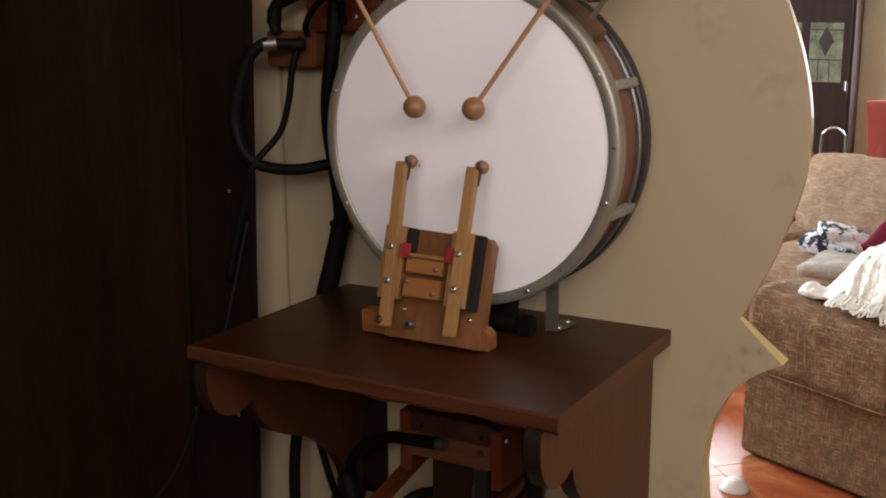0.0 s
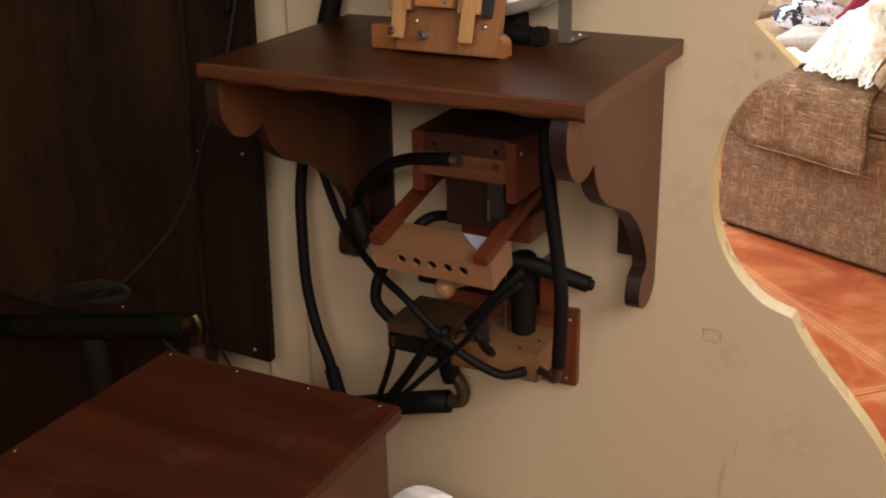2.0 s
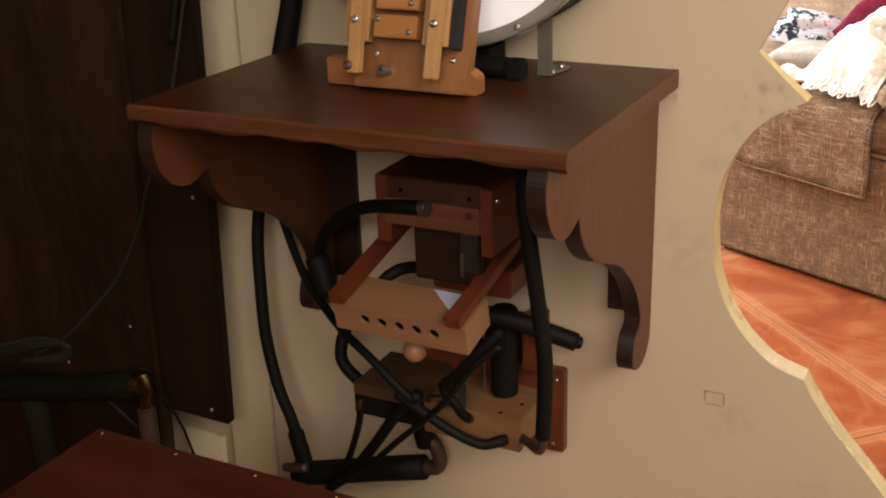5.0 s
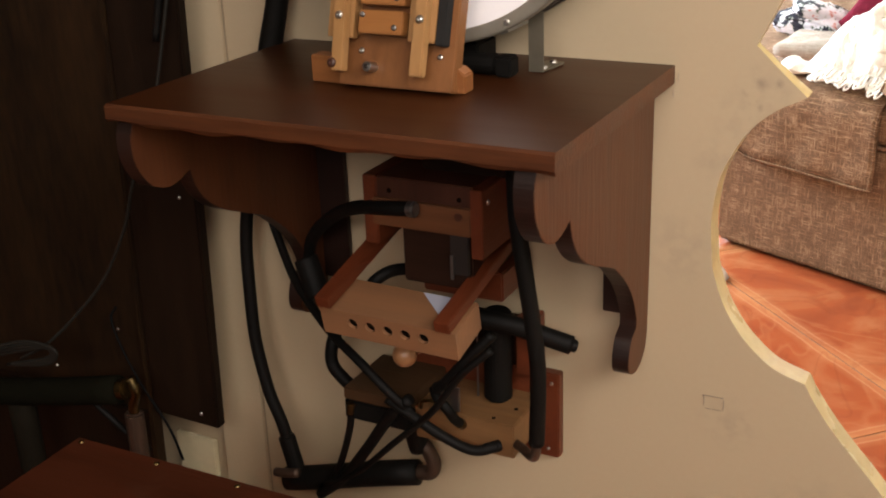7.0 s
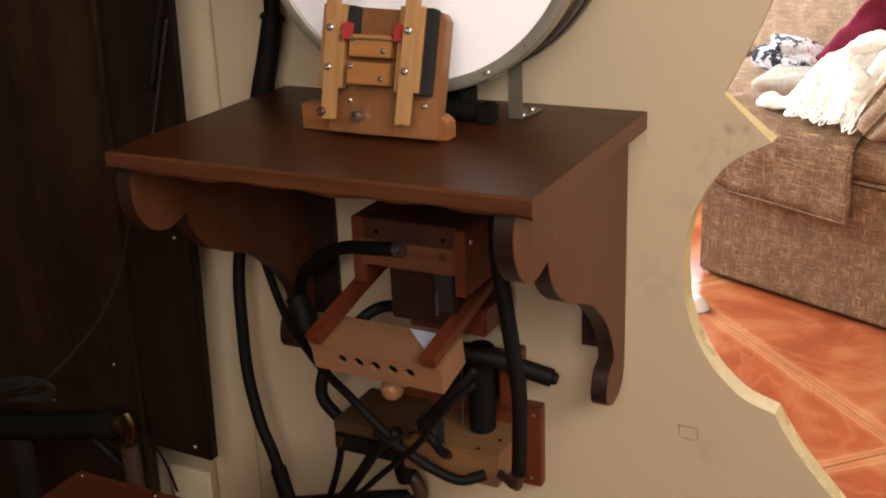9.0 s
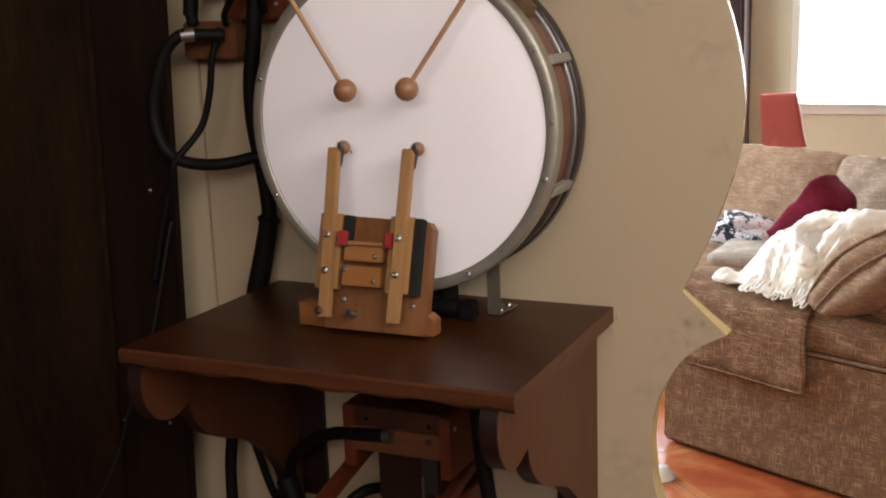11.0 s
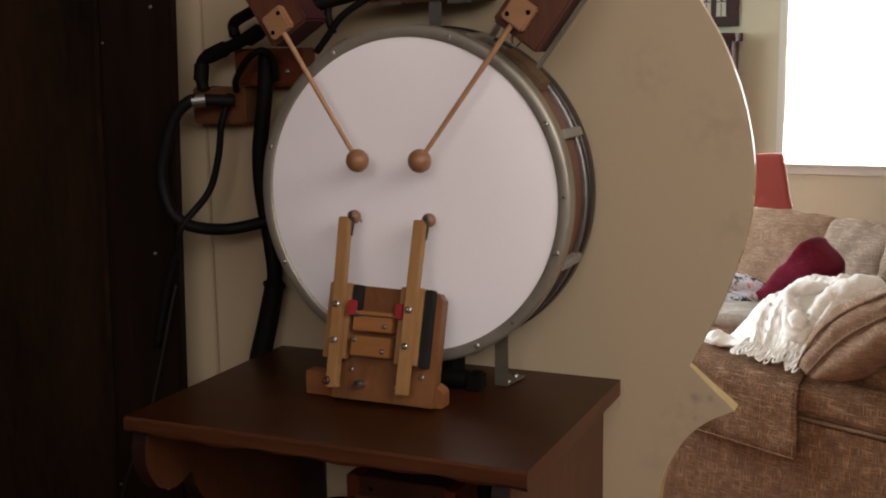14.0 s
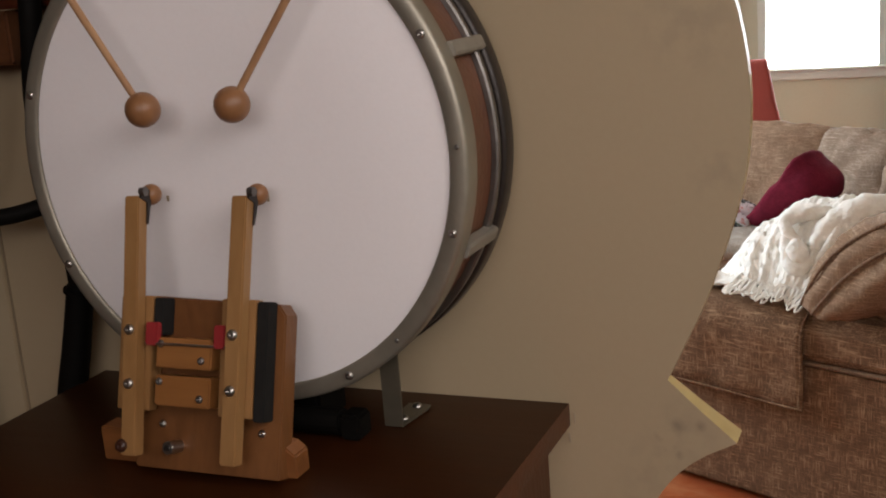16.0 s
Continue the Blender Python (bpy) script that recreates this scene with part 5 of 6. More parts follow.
def sofa():
    s = thing("sofa", "brown tweed corner sofa with loose back cushions", "sofa", m=SOFA)
    part("end_panel", box(0.0, 0.80, 0.0, 0.85, 0.012, 0.392, 0.010, None, 3), TWEED, s, "tall tweed end panel")
    part("plinth", box(0.02, 0.78, 0.03, 1.55, 0.0, 0.0115), EBONY, s)
    part("arm", prism([(0.002, 0.394), (-0.012, 0.42), (-0.012, 0.475), (0.012, 0.508), (0.10, 0.522), (0.19, 0.515), (0.225, 0.48), (0.225, 0.394)], 0.0, 0.80, "x", 0.01), TWEED, s, "low rolled tweed arm")
    part("seat_base", box(-1.5, 0.80, 0.852, 1.60, 0.0, 0.27, 0.02), TWEED, s)
    part("seat_cushion", pad(0.60, 0.60, 0.15, Matrix.Translation((0.31, 0.54, 0.36)), 0.15, seed=2), TWEEDLIT, s, smooth=True)
    for x in (-0.36, -1.05):
        part("seat_cushion", pad(0.68, 0.72, 0.15, Matrix.Translation((x, 1.08, 0.345)), 0.15, seed=3 - x), TWEEDLIT, s, smooth=True)
    part("back_frame", box(-1.5, 0.98, 1.56, 1.80, 0.0, 0.62, 0.04, None, 3), TWEED, s)
    part("side_frame", box(0.803, 1.02, -0.01, 1.555, 0.0, 0.64, 0.04, None, 3), TWEED, s, "upright tweed sofa back seen end on")

    def back(x, y, z, w, h, t, seed, yaw, mat):
        part("back_cushion", pad(w, h, t, Matrix.Translation((x, y, z)) @ pose(0, 0, 0, 0, 0, yaw) @ pose(0, 0, 0, 74, 0, 0), 0.36, 16, 0.014, seed, -0.065), mat, s, smooth=True)

    back(-0.535, 1.42, 0.534, 0.68, 0.38, 0.20, 1, 0, TWEEDLIT)
    back(-1.22, 1.44, 0.534, 0.66, 0.38, 0.20, 2, 0, TWEEDLIT)
    back(-0.085, 1.38, 0.530, 0.34, 0.38, 0.18, 5, -10, TWEEDGREY)
    back(0.22, 1.22, 0.548, 0.42, 0.40, 0.18, 6, -38, TWEEDGREY)
    back(0.60, 0.92, 0.575, 0.52, 0.40, 0.18, 7, -72, TWEEDGREY)
    part("roll", pad(0.20, 0.60, 0.16, Matrix.Translation((0.72, 0.32, 0.56)), 0.25, 8, 0.004, 8), TWEED, s, smooth=True)
    part("piping", tube([(0.0, -0.006, 0.394), (0.25, -0.007, 0.392), (0.55, -0.007, 0.394), (0.80, -0.005, 0.395)], 0.006, 4, 8), PIPING, s, smooth=True)
    return s


sofa()


def arm_cover():
    """A loose tweed cloth draped over the arm and down the end panel."""
    c = thing("arm_cover", "loose brown tweed arm cover hanging over the sofa end", "sofa cover", m=SOFA)
    way = [(0.238, 0.500), (0.19, 0.525), (0.10, 0.531), (0.03, 0.522), (-0.014, 0.495), (-0.028, 0.45), (-0.026, 0.405), (-0.024, 0.365), (-0.026, 0.325), (-0.032, 0.283)]
    nx = 24
    rows = []
    for j, (y, z) in enumerate(way):
        row = []
        for i in range(nx + 1):
            u = 0.03 + 0.465 * i / nx
            k = j / (len(way) - 1)
            wav = 0.006 * math.sin(u * 22 + j * 0.5) * k
            lift = 0.055 * k * max(0.0, 1 - (u - 0.03) / 0.13) ** 2
            row.append(Vector((u + 0.008 * k, y - abs(wav) - 0.10 * lift, z + lift * 0.8 + 0.004 * math.sin(u * 9) * k)))
        rows.append(row)
    bm = sheet(rows[::-1], 0.007)
    part("cloth", bm, TWEED, c, smooth=True)
    part("hem", tube([(0.503 - 0.001 * k, y - 0.004, z) for k, (y, z) in enumerate(way)], 0.0026, 3, 8), TWEED, c, "stitched side hem", smooth=True)
    part("hem", tube([(0.06 + 0.0445 * k, -0.037, 0.289 + (0.030 if k == 0 else 0.006 if k == 1 else 0.0) + 0.004 * math.sin((0.06 + 0.0445 * k) * 9)) for k in range(11)], 0.0026, 3, 8), TWEED, c, "stitched lower hem", smooth=True)
    return c


arm_cover()


def loft(stations, n=5, m=6):
    """A skin through rings of points that run along a body, glided both ways, closed at both ends."""
    lines = [glide(st, n) for st in stations]
    cols = [glide([ln[i] for ln in lines], m) for i in range(len(lines[0]))]
    bm = bmesh.new()
    vs = [[bm.verts.new(p) for p in c] for c in cols]
    k = len(vs)
    for i in range(k):
        a, b = vs[i], vs[(i + 1) % k]
        for j in range(len(a) - 1):
            bm.faces.new((a[j], a[j + 1], b[j + 1], b[j]))
    bm.faces.new([c[0] for c in vs])
    bm.faces.new([c[-1] for c in vs][::-1])
    return bm


def big_cushion():
    """A boxed cushion slumped from the sofa back down on to the arm: top face, gusset between pipings, belly."""
    c = thing("cushion", "large brown tweed cushion with piped seams leaning on the arm", "cushion", m=SOFA)
    top = [(0.500, 0.548), (0.515, 0.606), (0.563, 0.686), (0.62, 0.733), (0.69, 0.764), (0.80, 0.797), (0.90, 0.82)]
    seam_a = [(0.515, 0.550), (0.537, 0.598), (0.580, 0.660), (0.635, 0.710), (0.715, 0.760), (0.815, 0.808), (0.91, 0.845)]
    seam_b = [(0.555, 0.538), (0.582, 0.572), (0.624, 0.622), (0.680, 0.672), (0.760, 0.724), (0.85, 0.772), (0.93, 0.81)]
    low = [(0.585, 0.526), (0.640, 0.538), (0.69, 0.572), (0.735, 0.610), (0.78, 0.650), (0.83, 0.68), (0.90, 0.72)]
    rnd = random.Random(5)
    st = []
    for k in range(7):
        q = min(1.0, 0.35 + 0.22 * k)
        wob = rnd.uniform(-0.004, 0.004)
        st.append([(top[k][0] + 0.05, 0.34 * q, top[k][1] - 0.05 + wob), (top[k][0] + 0.01, 0.14 * q, top[k][1] + 0.008), (top[k][0], 0.0, top[k][1] + wob), (top[k][0] * 0.55 + seam_a[k][0] * 0.45, -0.032, top[k][1] * 0.5 + seam_a[k][1] * 0.5 + 0.004),
                   (seam_a[k][0], -0.05, seam_a[k][1]), ((seam_a[k][0] + seam_b[k][0]) / 2, -0.066 - 0.004 * q, (seam_a[k][1] + seam_b[k][1]) / 2 + 0.003), (seam_b[k][0], -0.072, seam_b[k][1]),
                   ((seam_b[k][0] + low[k][0]) / 2 + 0.006, -0.072 - 0.022 * q, (seam_b[k][1] + low[k][1]) / 2), (low[k][0], -0.055, low[k][1]), (low[k][0] + 0.03, 0.10 * q, low[k][1] - 0.012), (low[k][0] + 0.05, 0.30 * q, low[k][1] - 0.01)])
    bm = loft(st)
    for v in bm.verts:
        # loose cloth: broad sags and short puckers across the seams
        p = v.co
        v.co = p + Vector((-0.67, -0.3, 0.67)) * (0.007 * noise.noise(p * 22) + 0.0045 * noise.noise(Vector(((p.x + p.z) * 75, p.y * 20, (p.x - p.z) * 16))))
    part("filling", bm, TWEEDLIT, c, smooth=True)
    part("piping", tube([(x, -0.053, z + 0.003) for x, z in seam_a], 0.0042, 6, 8), PIPING, c, smooth=True)
    part("piping", tube([(x - 0.002, -0.076, z + 0.002) for x, z in seam_b], 0.0042, 6, 8), PIPING, c, smooth=True)
    return c


big_cushion()
mc = thing("throw_pillow", "maroon cloth throw pillow propped on the sofa seat", "pillow", m=SOFA @ pose(-0.115, 0.97, 0.587))
ring = [(-0.145, -0.115), (-0.085, -0.035), (0.005, 0.066), (0.050, 0.124), (0.082, 0.156), (0.115, 0.128), (0.162, 0.092), (0.190, 0.050), (0.168, -0.020), (0.080, -0.080), (-0.02, -0.125), (-0.11, -0.150)]
_pm = loft([[(x * k * 0.88 - 0.018, dy, z * k * 0.88 - 0.014) for x, z in ring + ring[:1]] for dy, k in ((-0.10, 0.30), (-0.085, 0.72), (-0.04, 0.96), (0.02, 1.0), (0.09, 0.92), (0.13, 0.6))], 4, 5)
for _v in _pm.verts:
    _v.co += Vector((-0.6, -0.4, 0.6)) * (0.014 * noise.noise(_v.co * 9) + 0.006 * noise.noise(_v.co * 26))
part("filling", _pm, MAROON, mc, smooth=True)


def roll(way, radii, lump):
    """A soft rolled length of cloth along a way, its girth changing from point to point, closed at both ends."""
    line = glide([Vector(p) for p in way], 8)
    bm = bmesh.new()
    rings = []
    for i, p in enumerate(line):
        t = (line[min(i + 1, len(line) - 1)] - line[max(i - 1, 0)]).normalized()
        side = t.cross(Vector((0, 1, 0.3))).normalized()
        up = side.cross(t)
        k = i / (len(line) - 1) * (len(radii) - 1)
        q = min(int(k), len(radii) - 2)
        r = radii[q] + (radii[q + 1] - radii[q]) * (k - q)
        ring = []
        for j in range(18):
            a = j * math.tau / 18
            v = p + (side * math.cos(a) + up * math.sin(a)) * r
            v += (v - p).normalized() * (lump * noise.noise(v * 38) + 0.0022 * math.sin(a * 9) * math.sin(i * 0.9))
            ring.append(bm.verts.new(v))
        rings.append(ring)
    for a, b in zip(rings, rings[1:]):
        for j in range(18):
            bm.faces.new((a[j], a[(j + 1) % 18], b[(j + 1) % 18], b[j]))
    bm.faces.new(rings[0][::-1])
    bm.faces.new(rings[-1])
    return bm


def blanket():
    """A cream knitted throw heaped over the arm, with folds, open lacework dimples and a looped fringe."""
    b = thing("blanket", "cream cable-knit throw with knotted fringe heaped on the sofa arm", "blanket", m=SOFA)
    ridge = [(0.10, 0.520), (0.139, 0.534), (0.207, 0.615), (0.254, 0.660), (0.31, 0.699), (0.345, 0.722), (0.40, 0.742), (0.443, 0.747), (0.475, 0.742), (0.537, 0.767), (0.58, 0.750), (0.70, 0.70)]
    nu, nv = 110, 84
    rows = []

    def top(u):
        for (x0, z0), (x1, z1) in zip(ridge, ridge[1:]):
            if u <= x1:
                return z0 + (z1 - z0) * max(0.0, u - x0) / (x1 - x0)
        return ridge[-1][1]

    creases = [([(0.80, 0.08), (0.83, 0.13), (0.90, 0.19)], 0.020, 0.016), ([(0.34, 0.04), (0.36, 0.10), (0.42, 0.16)], 0.011, 0.010), ([(0.20, 0.04), (0.22, 0.09), (0.30, 0.15)], 0.010, 0.010)]

    def rolls(a, v):
        """Soft rolled folds along short ways over the cloth."""
        z = 0.0
        for way, hgt, wid in creases:
            best = 9.0
            for (a0, v0), (a1, v1) in zip(way, way[1:]):
                dx, dy = (a1 - a0) * 0.42, v1 - v0
                k = max(0.0, min(1.0, ((a - a0) * 0.42 * dx + (v - v0) * dy) / (dx * dx + dy * dy)))
                best = min(best, math.hypot((a - a0) * 0.42 - k * dx, v - v0 - k * dy))
            z = max(z, hgt * math.exp(-(best / wid) ** 2))
        return z

    def spot(a, v):
        """a runs across the throw, v from the arm's front edge back."""
        f = max(0.0, min(1.0, (v - 0.03) / 0.17))
        left, right = 0.268 - 0.133 * f + 0.010 * math.sin(v * 34), 0.505 + 0.105 * f
        u = left + (right - left) * a
        ur = 0.135 + 0.475 * a
        up = 0.62 * f + 0.38 * f * f * (3 - 2 * f)
        z = 0.552 + (top(ur) - 0.552) * up
        g = max(0.0, min(1.0, (v - 0.20) / 0.25))
        z -= 0.30 * g * g
        edge = min(1.0, a * 9)
        # folds run from the ridge down to the fringe, deeper towards the front
        z += edge * (0.3 + 0.7 * min(1.0, f * 2.5)) * (0.004 * math.sin(a * 26 + 2.5 * noise.noise(Vector((a * 3, v * 5, 0)))) + 0.020 * noise.noise(Vector((a * 6, v * 6, 1.7))))
        z += 0.0035 * noise.noise(Vector((u * 90, v * 90, 4.1)))
        # open lacework dimples in rows
        la, lv = (a * 17) % 1.0 - 0.5, (v * 26 + 0.5 * (int(a * 17) % 2)) % 1.0 - 0.5
        z -= 0.016 * math.exp(-(la * la + lv * lv) / 0.022) * edge
        z += 0.005 * abs(math.sin(a * 17 * math.pi)) * edge
        z += rolls(a, v)
        z -= 0.030 * math.exp(-((a - 0.60) ** 2 / 0.0032 + (v - 0.118) ** 2 / 0.0009))
        z -= 0.030 * math.exp(-((a - 0.775 - 0.25 * (v - 0.1)) ** 2 / 0.0011)) * min(1.0, f * 2)
        return Vector((u, v + 0.010 * noise.noise(Vector((a * 6, v * 3, 5.0))), z))

    for j in range(nv + 1):
        v = 0.03 + 0.42 * j / nv
        rows.append([spot(i / nu, v) for i in range(nu + 1)])
    part("knit", sheet(rows, 0.009), KNIT, b, smooth=True)
    tip = [[(0.290, 0.03, 0.548), (0.288, 0.02, 0.556), (0.285, 0.06, 0.566), (0.29, 0.10, 0.552)], [(0.245, 0.03, 0.536), (0.242, 0.025, 0.545), (0.24, 0.06, 0.552), (0.24, 0.10, 0.540)], [(0.205, 0.02, 0.536), (0.200, 0.015, 0.552), (0.20, 0.06, 0.568), (0.20, 0.11, 0.545)],
           [(0.175, 0.03, 0.536), (0.172, 0.025, 0.556), (0.17, 0.06, 0.570), (0.17, 0.10, 0.545)], [(0.150, 0.04, 0.536), (0.148, 0.04, 0.546), (0.148, 0.06, 0.552), (0.15, 0.08, 0.540)]]
    bm = loft(tip, 5, 8)
    for v in bm.verts:
        v.co.z += 0.006 * noise.noise(v.co * 45)
    part("corner", bm, KNIT, b, smooth=True)
    # the thrown-over end: a thick roll up to the cushion, a curled flap and a loop of cloth below it
    for way, radii, lump in (([(0.452, 0.100, 0.650), (0.472, 0.128, 0.690), (0.505, 0.150, 0.722), (0.545, 0.172, 0.742), (0.580, 0.195, 0.745), (0.605, 0.215, 0.725)], (0.016, 0.026, 0.031, 0.033, 0.028, 0.012), 0.007),
                             ([(0.468, 0.160, 0.728), (0.435, 0.146, 0.729), (0.400, 0.132, 0.721), (0.371, 0.118, 0.703), (0.379, 0.104, 0.682), (0.404, 0.098, 0.670), (0.418, 0.100, 0.672)], (0.012, 0.019, 0.021, 0.018, 0.015, 0.012, 0.006), 0.005),
                             ([(0.372, 0.118, 0.690), (0.383, 0.092, 0.660), (0.397, 0.070, 0.634), (0.417, 0.054, 0.613), (0.443, 0.054, 0.606), (0.466, 0.080, 0.625)], (0.006, 0.013, 0.017, 0.019, 0.018, 0.010), 0.005),
                             ([(0.408, 0.098, 0.662), (0.420, 0.080, 0.645), (0.434, 0.072, 0.628), (0.446, 0.078, 0.618)], (0.012, 0.027, 0.028, 0.014), 0.006)):
        part("fold", roll([(x, y + 0.012, z - 0.008) for x, y, z in way], radii, lump), KNIT, b, smooth=True)
    rnd = random.Random(7)
    fr = bmesh.new()
    for k in range(48):
        # each strand is a twisted loop that lies on the arm and curls back
        a = 0.01 + 0.90 * (k + rnd.uniform(-0.4, 0.4)) / 47
        p = spot(a, 0.03)
        ln = rnd.uniform(0.014, 0.038) * (1.6 if k > 42 else 1.0)
        dx = rnd.uniform(-0.012, 0.012)
        way = [p + Vector((0, 0.008, 0.004)), p + Vector((dx * 0.4 - 0.004, -0.008, -0.002)), p + Vector((dx - 0.004, -0.008 - ln * 0.9, -0.006 - ln * 0.25)), p + Vector((dx + 0.002, -0.010 - ln * 1.2, -0.008 - ln * 0.35)),
               p + Vector((dx + 0.009, -0.009 - ln * 0.9, -0.006 - ln * 0.25)), p + Vector((0.008, 0.004, 0.002))]
        t = tube(way, 0.0024, 4, 6)
        me = bpy.data.meshes.new("strand")
        t.to_mesh(me)
        t.free()
        fr.from_mesh(me)
        bpy.data.meshes.remove(me)
    part("fringe", fr, KNIT, b, "looped cream fringe", smooth=True)
    return b


blanket()
sp = thing("seat_pad", "pale grey square seat pad lying on the sofa seat", "cushion", m=SOFA @ pose(-0.16, 0.80, 0.44, 0, 0, 18))
part("filling", pad(0.34, 0.32, 0.052, Matrix.Identity(4), 0.05, 12, 0.003, 21, 0.02), SEATGREY, sp, smooth=True)
pc = thing("printed_cloth", "folded black and white printed cloth lying on the sofa", "cloth", m=SOFA @ pose(-0.355, 0.93, 0.470, 0, 4, 14))
part("fold", pad(0.25, 0.20, 0.09, Matrix.Identity(4), 0.35, 14, 0.014, 11), PRINT, pc, smooth=True)
part("fold", pad(0.20, 0.14, 0.05, Matrix.Translation((0.03, -0.02, 0.045)) @ pose(0, 0, 0, 6, 10, 30), 0.4, 10, 0.010, 13), PRINT, pc, smooth=True)


def red_chair():
    c = thing("dining_chair", "faded red velvet upholstered dining chair near the window", "chair", m=pose(-0.227, 5.74, 0) @ Matrix.Diagonal((1.14, 1, 0.985, 1)))
    part("seat", pad(0.24, 0.40, 0.10, Matrix.Translation((0.01, 0.23, 0.27)), 0.15, 8), REDVELVET, c, smooth=True)
    face = [(-0.082, 0.345), (-0.090, 0.50), (-0.105, 0.70), (-0.108, 0.745), (-0.096, 0.764), (0.070, 0.774), (0.092, 0.762), (0.106, 0.70), (0.134, 0.53), (0.152, 0.345)]
    bm = loft([[(x * 0.93 * k - 0.012 * k + 0.006 * (1 - k), dy, 0.60 + (z - 0.60) * k) for x, z in face + face[:1]] for dy, k in ((-0.030, 0.35), (-0.028, 0.75), (-0.020, 0.94), (0.0, 1.0), (0.03, 0.98))], 3, 4)
    part("backrest", bm, REDVELVET, c, smooth=True)
    for x in (-0.08, 0.10):
        for y in (0.05, 0.40):
            part("leg", box(x - 0.02, x + 0.02, y - 0.02, y + 0.02, 0.0, 0.235, 0.003), EBONY, c)
    return c


red_chair()


def glass_cabinet():
    c = thing("display_cabinet", "dark wooden cabinet with a leaded glass door", "cabinet", (-1.097, 6.60, 0.0))
    # shallow, its back on the wall
    m = Matrix.Translation((1.028, 0.19, 0)) @ Matrix.Diagonal((1, 0.67, 1, 1)) @ Matrix.Translation((0, -6.79, 0))
    part("body", box(-1.45, -0.525, 6.40, 6.79, 0.0, 1.42, 0.004, m), EBONY, c)
    part("cornice", prism([(6.36, 1.475), (6.36, 1.46), (6.385, 1.435), (6.39, 1.4205), (6.79, 1.4205), (6.79, 1.475)], -1.48, -0.500, "x", 0.002, m), EBONY, c)
    d = part("door", box(-1.42, -0.545, 6.375, 6.3985, 0.10, 1.40, 0.004, m), EBONY, c)
    for k in range(3):
        x0 = -1.33 + k * 0.265
        part("pane", box(x0, x0 + 0.21, 6.368, 6.3748, 0.79, 1.17, 0.001, m), GLASSG, d, "leaded greenish glass pane")
        for z in (0.93, 1.12):
            part("lead", box(x0 + 0.001, x0 + 0.209, 6.364, 6.3678, z, z + 0.008, 0, m), BLACKHOOP, d)
        for x in (x0 + 0.06, x0 + 0.13):
            part("lead", box(x, x + 0.006, 6.3635, 6.3678, 0.801, 0.929, 0, m), BLACKHOOP, d)
        part("motif", prism([(x0 + 0.105, 0.95), (x0 + 0.135, 1.02), (x0 + 0.155, 1.05), (x0 + 0.105, 1.15), (x0 + 0.055, 1.05), (x0 + 0.075, 1.02)], 6.3632, 6.3678, "y", 0, m), BLACKHOOP, d, "dark leaded lamp motif")
    part("handle", rod(m @ Vector((-0.56, 6.36, 0.74)), m @ Vector((-0.56, 6.36, 0.80)), 0.007), DULL, d)
    return c


glass_cabinet()


def picture():
    p = thing("framed_picture", "dark-framed stained-glass style picture on the far wall", "picture", (-0.90, 6.79, 1.75))
    m = Matrix.Translation((0.90, -6.79, -1.75))
    for x0, x1, z0, z1 in ((-1.134, -0.597, 1.520, 1.588), (-1.134, -0.597, 2.03, 2.08), (-1.134, -1.1225, 1.5885, 2.0295), (-0.677, -0.597, 1.5885, 2.0295)):
        part("frame", box(x0, x1, 6.765, 6.799, z0, z1, 0.004, m), EBONY, p)
    part("scene", box(-1.122, -0.945, 6.782, 6.799, 1.589, 2.029, 0, m), PAINTSKY, p, "painted pale blue sky and rosy ground")
    for x, h, w in ((-1.085, 0.24, 0.012), (-0.990, 0.30, 0.012), (-0.966, 0.21, 0.013)):
        # cypress trees, lens-shaped
        part("tree", prism([(x - w * 0.4, 1.66), (x - w, 1.70 + h * 0.2), (x - w * 0.6, 1.66 + h * 0.7), (x, 1.66 + h), (x + w * 0.6, 1.66 + h * 0.7), (x + w, 1.70 + h * 0.2), (x + w * 0.4, 1.66)], 6.779, 6.7818, "y", 0, m), PAINTTREE, p)
    part("border", box(-0.9445, -0.922, 6.778, 6.799, 1.589, 2.029, 0.001, m), PALEPAINT, p, "cream border strip")
    part("mullion", box(-0.9215, -0.857, 6.770, 6.799, 1.589, 2.029, 0.002, m), EBONY, p)
    part("mullion", box(-0.779, -0.756, 6.774, 6.799, 1.589, 2.029, 0.001, m), EBONY, p)
    for x0 in (-0.8565, -0.7555):
        part("pane", box(x0, x0 + 0.077, 6.784, 6.799, 1.589, 1.905, 0, m), PANE, p, "cream leaded glass pane")
        part("pane", box(x0, x0 + 0.077, 6.784, 6.799, 1.9185, 2.029, 0, m), EBONY, p)
        part("lead", box(x0, x0 + 0.077, 6.778, 6.799, 1.9055, 1.918, 0, m), TRIM, p)
        for a0, a1, b0, b1 in ((0.0, 0.006, 1.5895, 1.904), (0.036, 0.0415, 1.5895, 1.676), (0.036, 0.0415, 1.7065, 1.904), (0.0705, 0.0765, 1.5895, 1.904), (0.0065, 0.070, 1.682, 1.689)):
            part("lead", box(x0 + a0, x0 + a1, 6.780, 6.7838, b0, b1, 0, m), BLACKHOOP, p)
        part("motif", prism([(x0 + 0.026, 1.6895), (x0 + 0.052, 1.6895), (x0 + 0.0388, 1.716)], 6.779, 6.7838, "y", 0, m), BLACKHOOP, p)
    return p


picture()


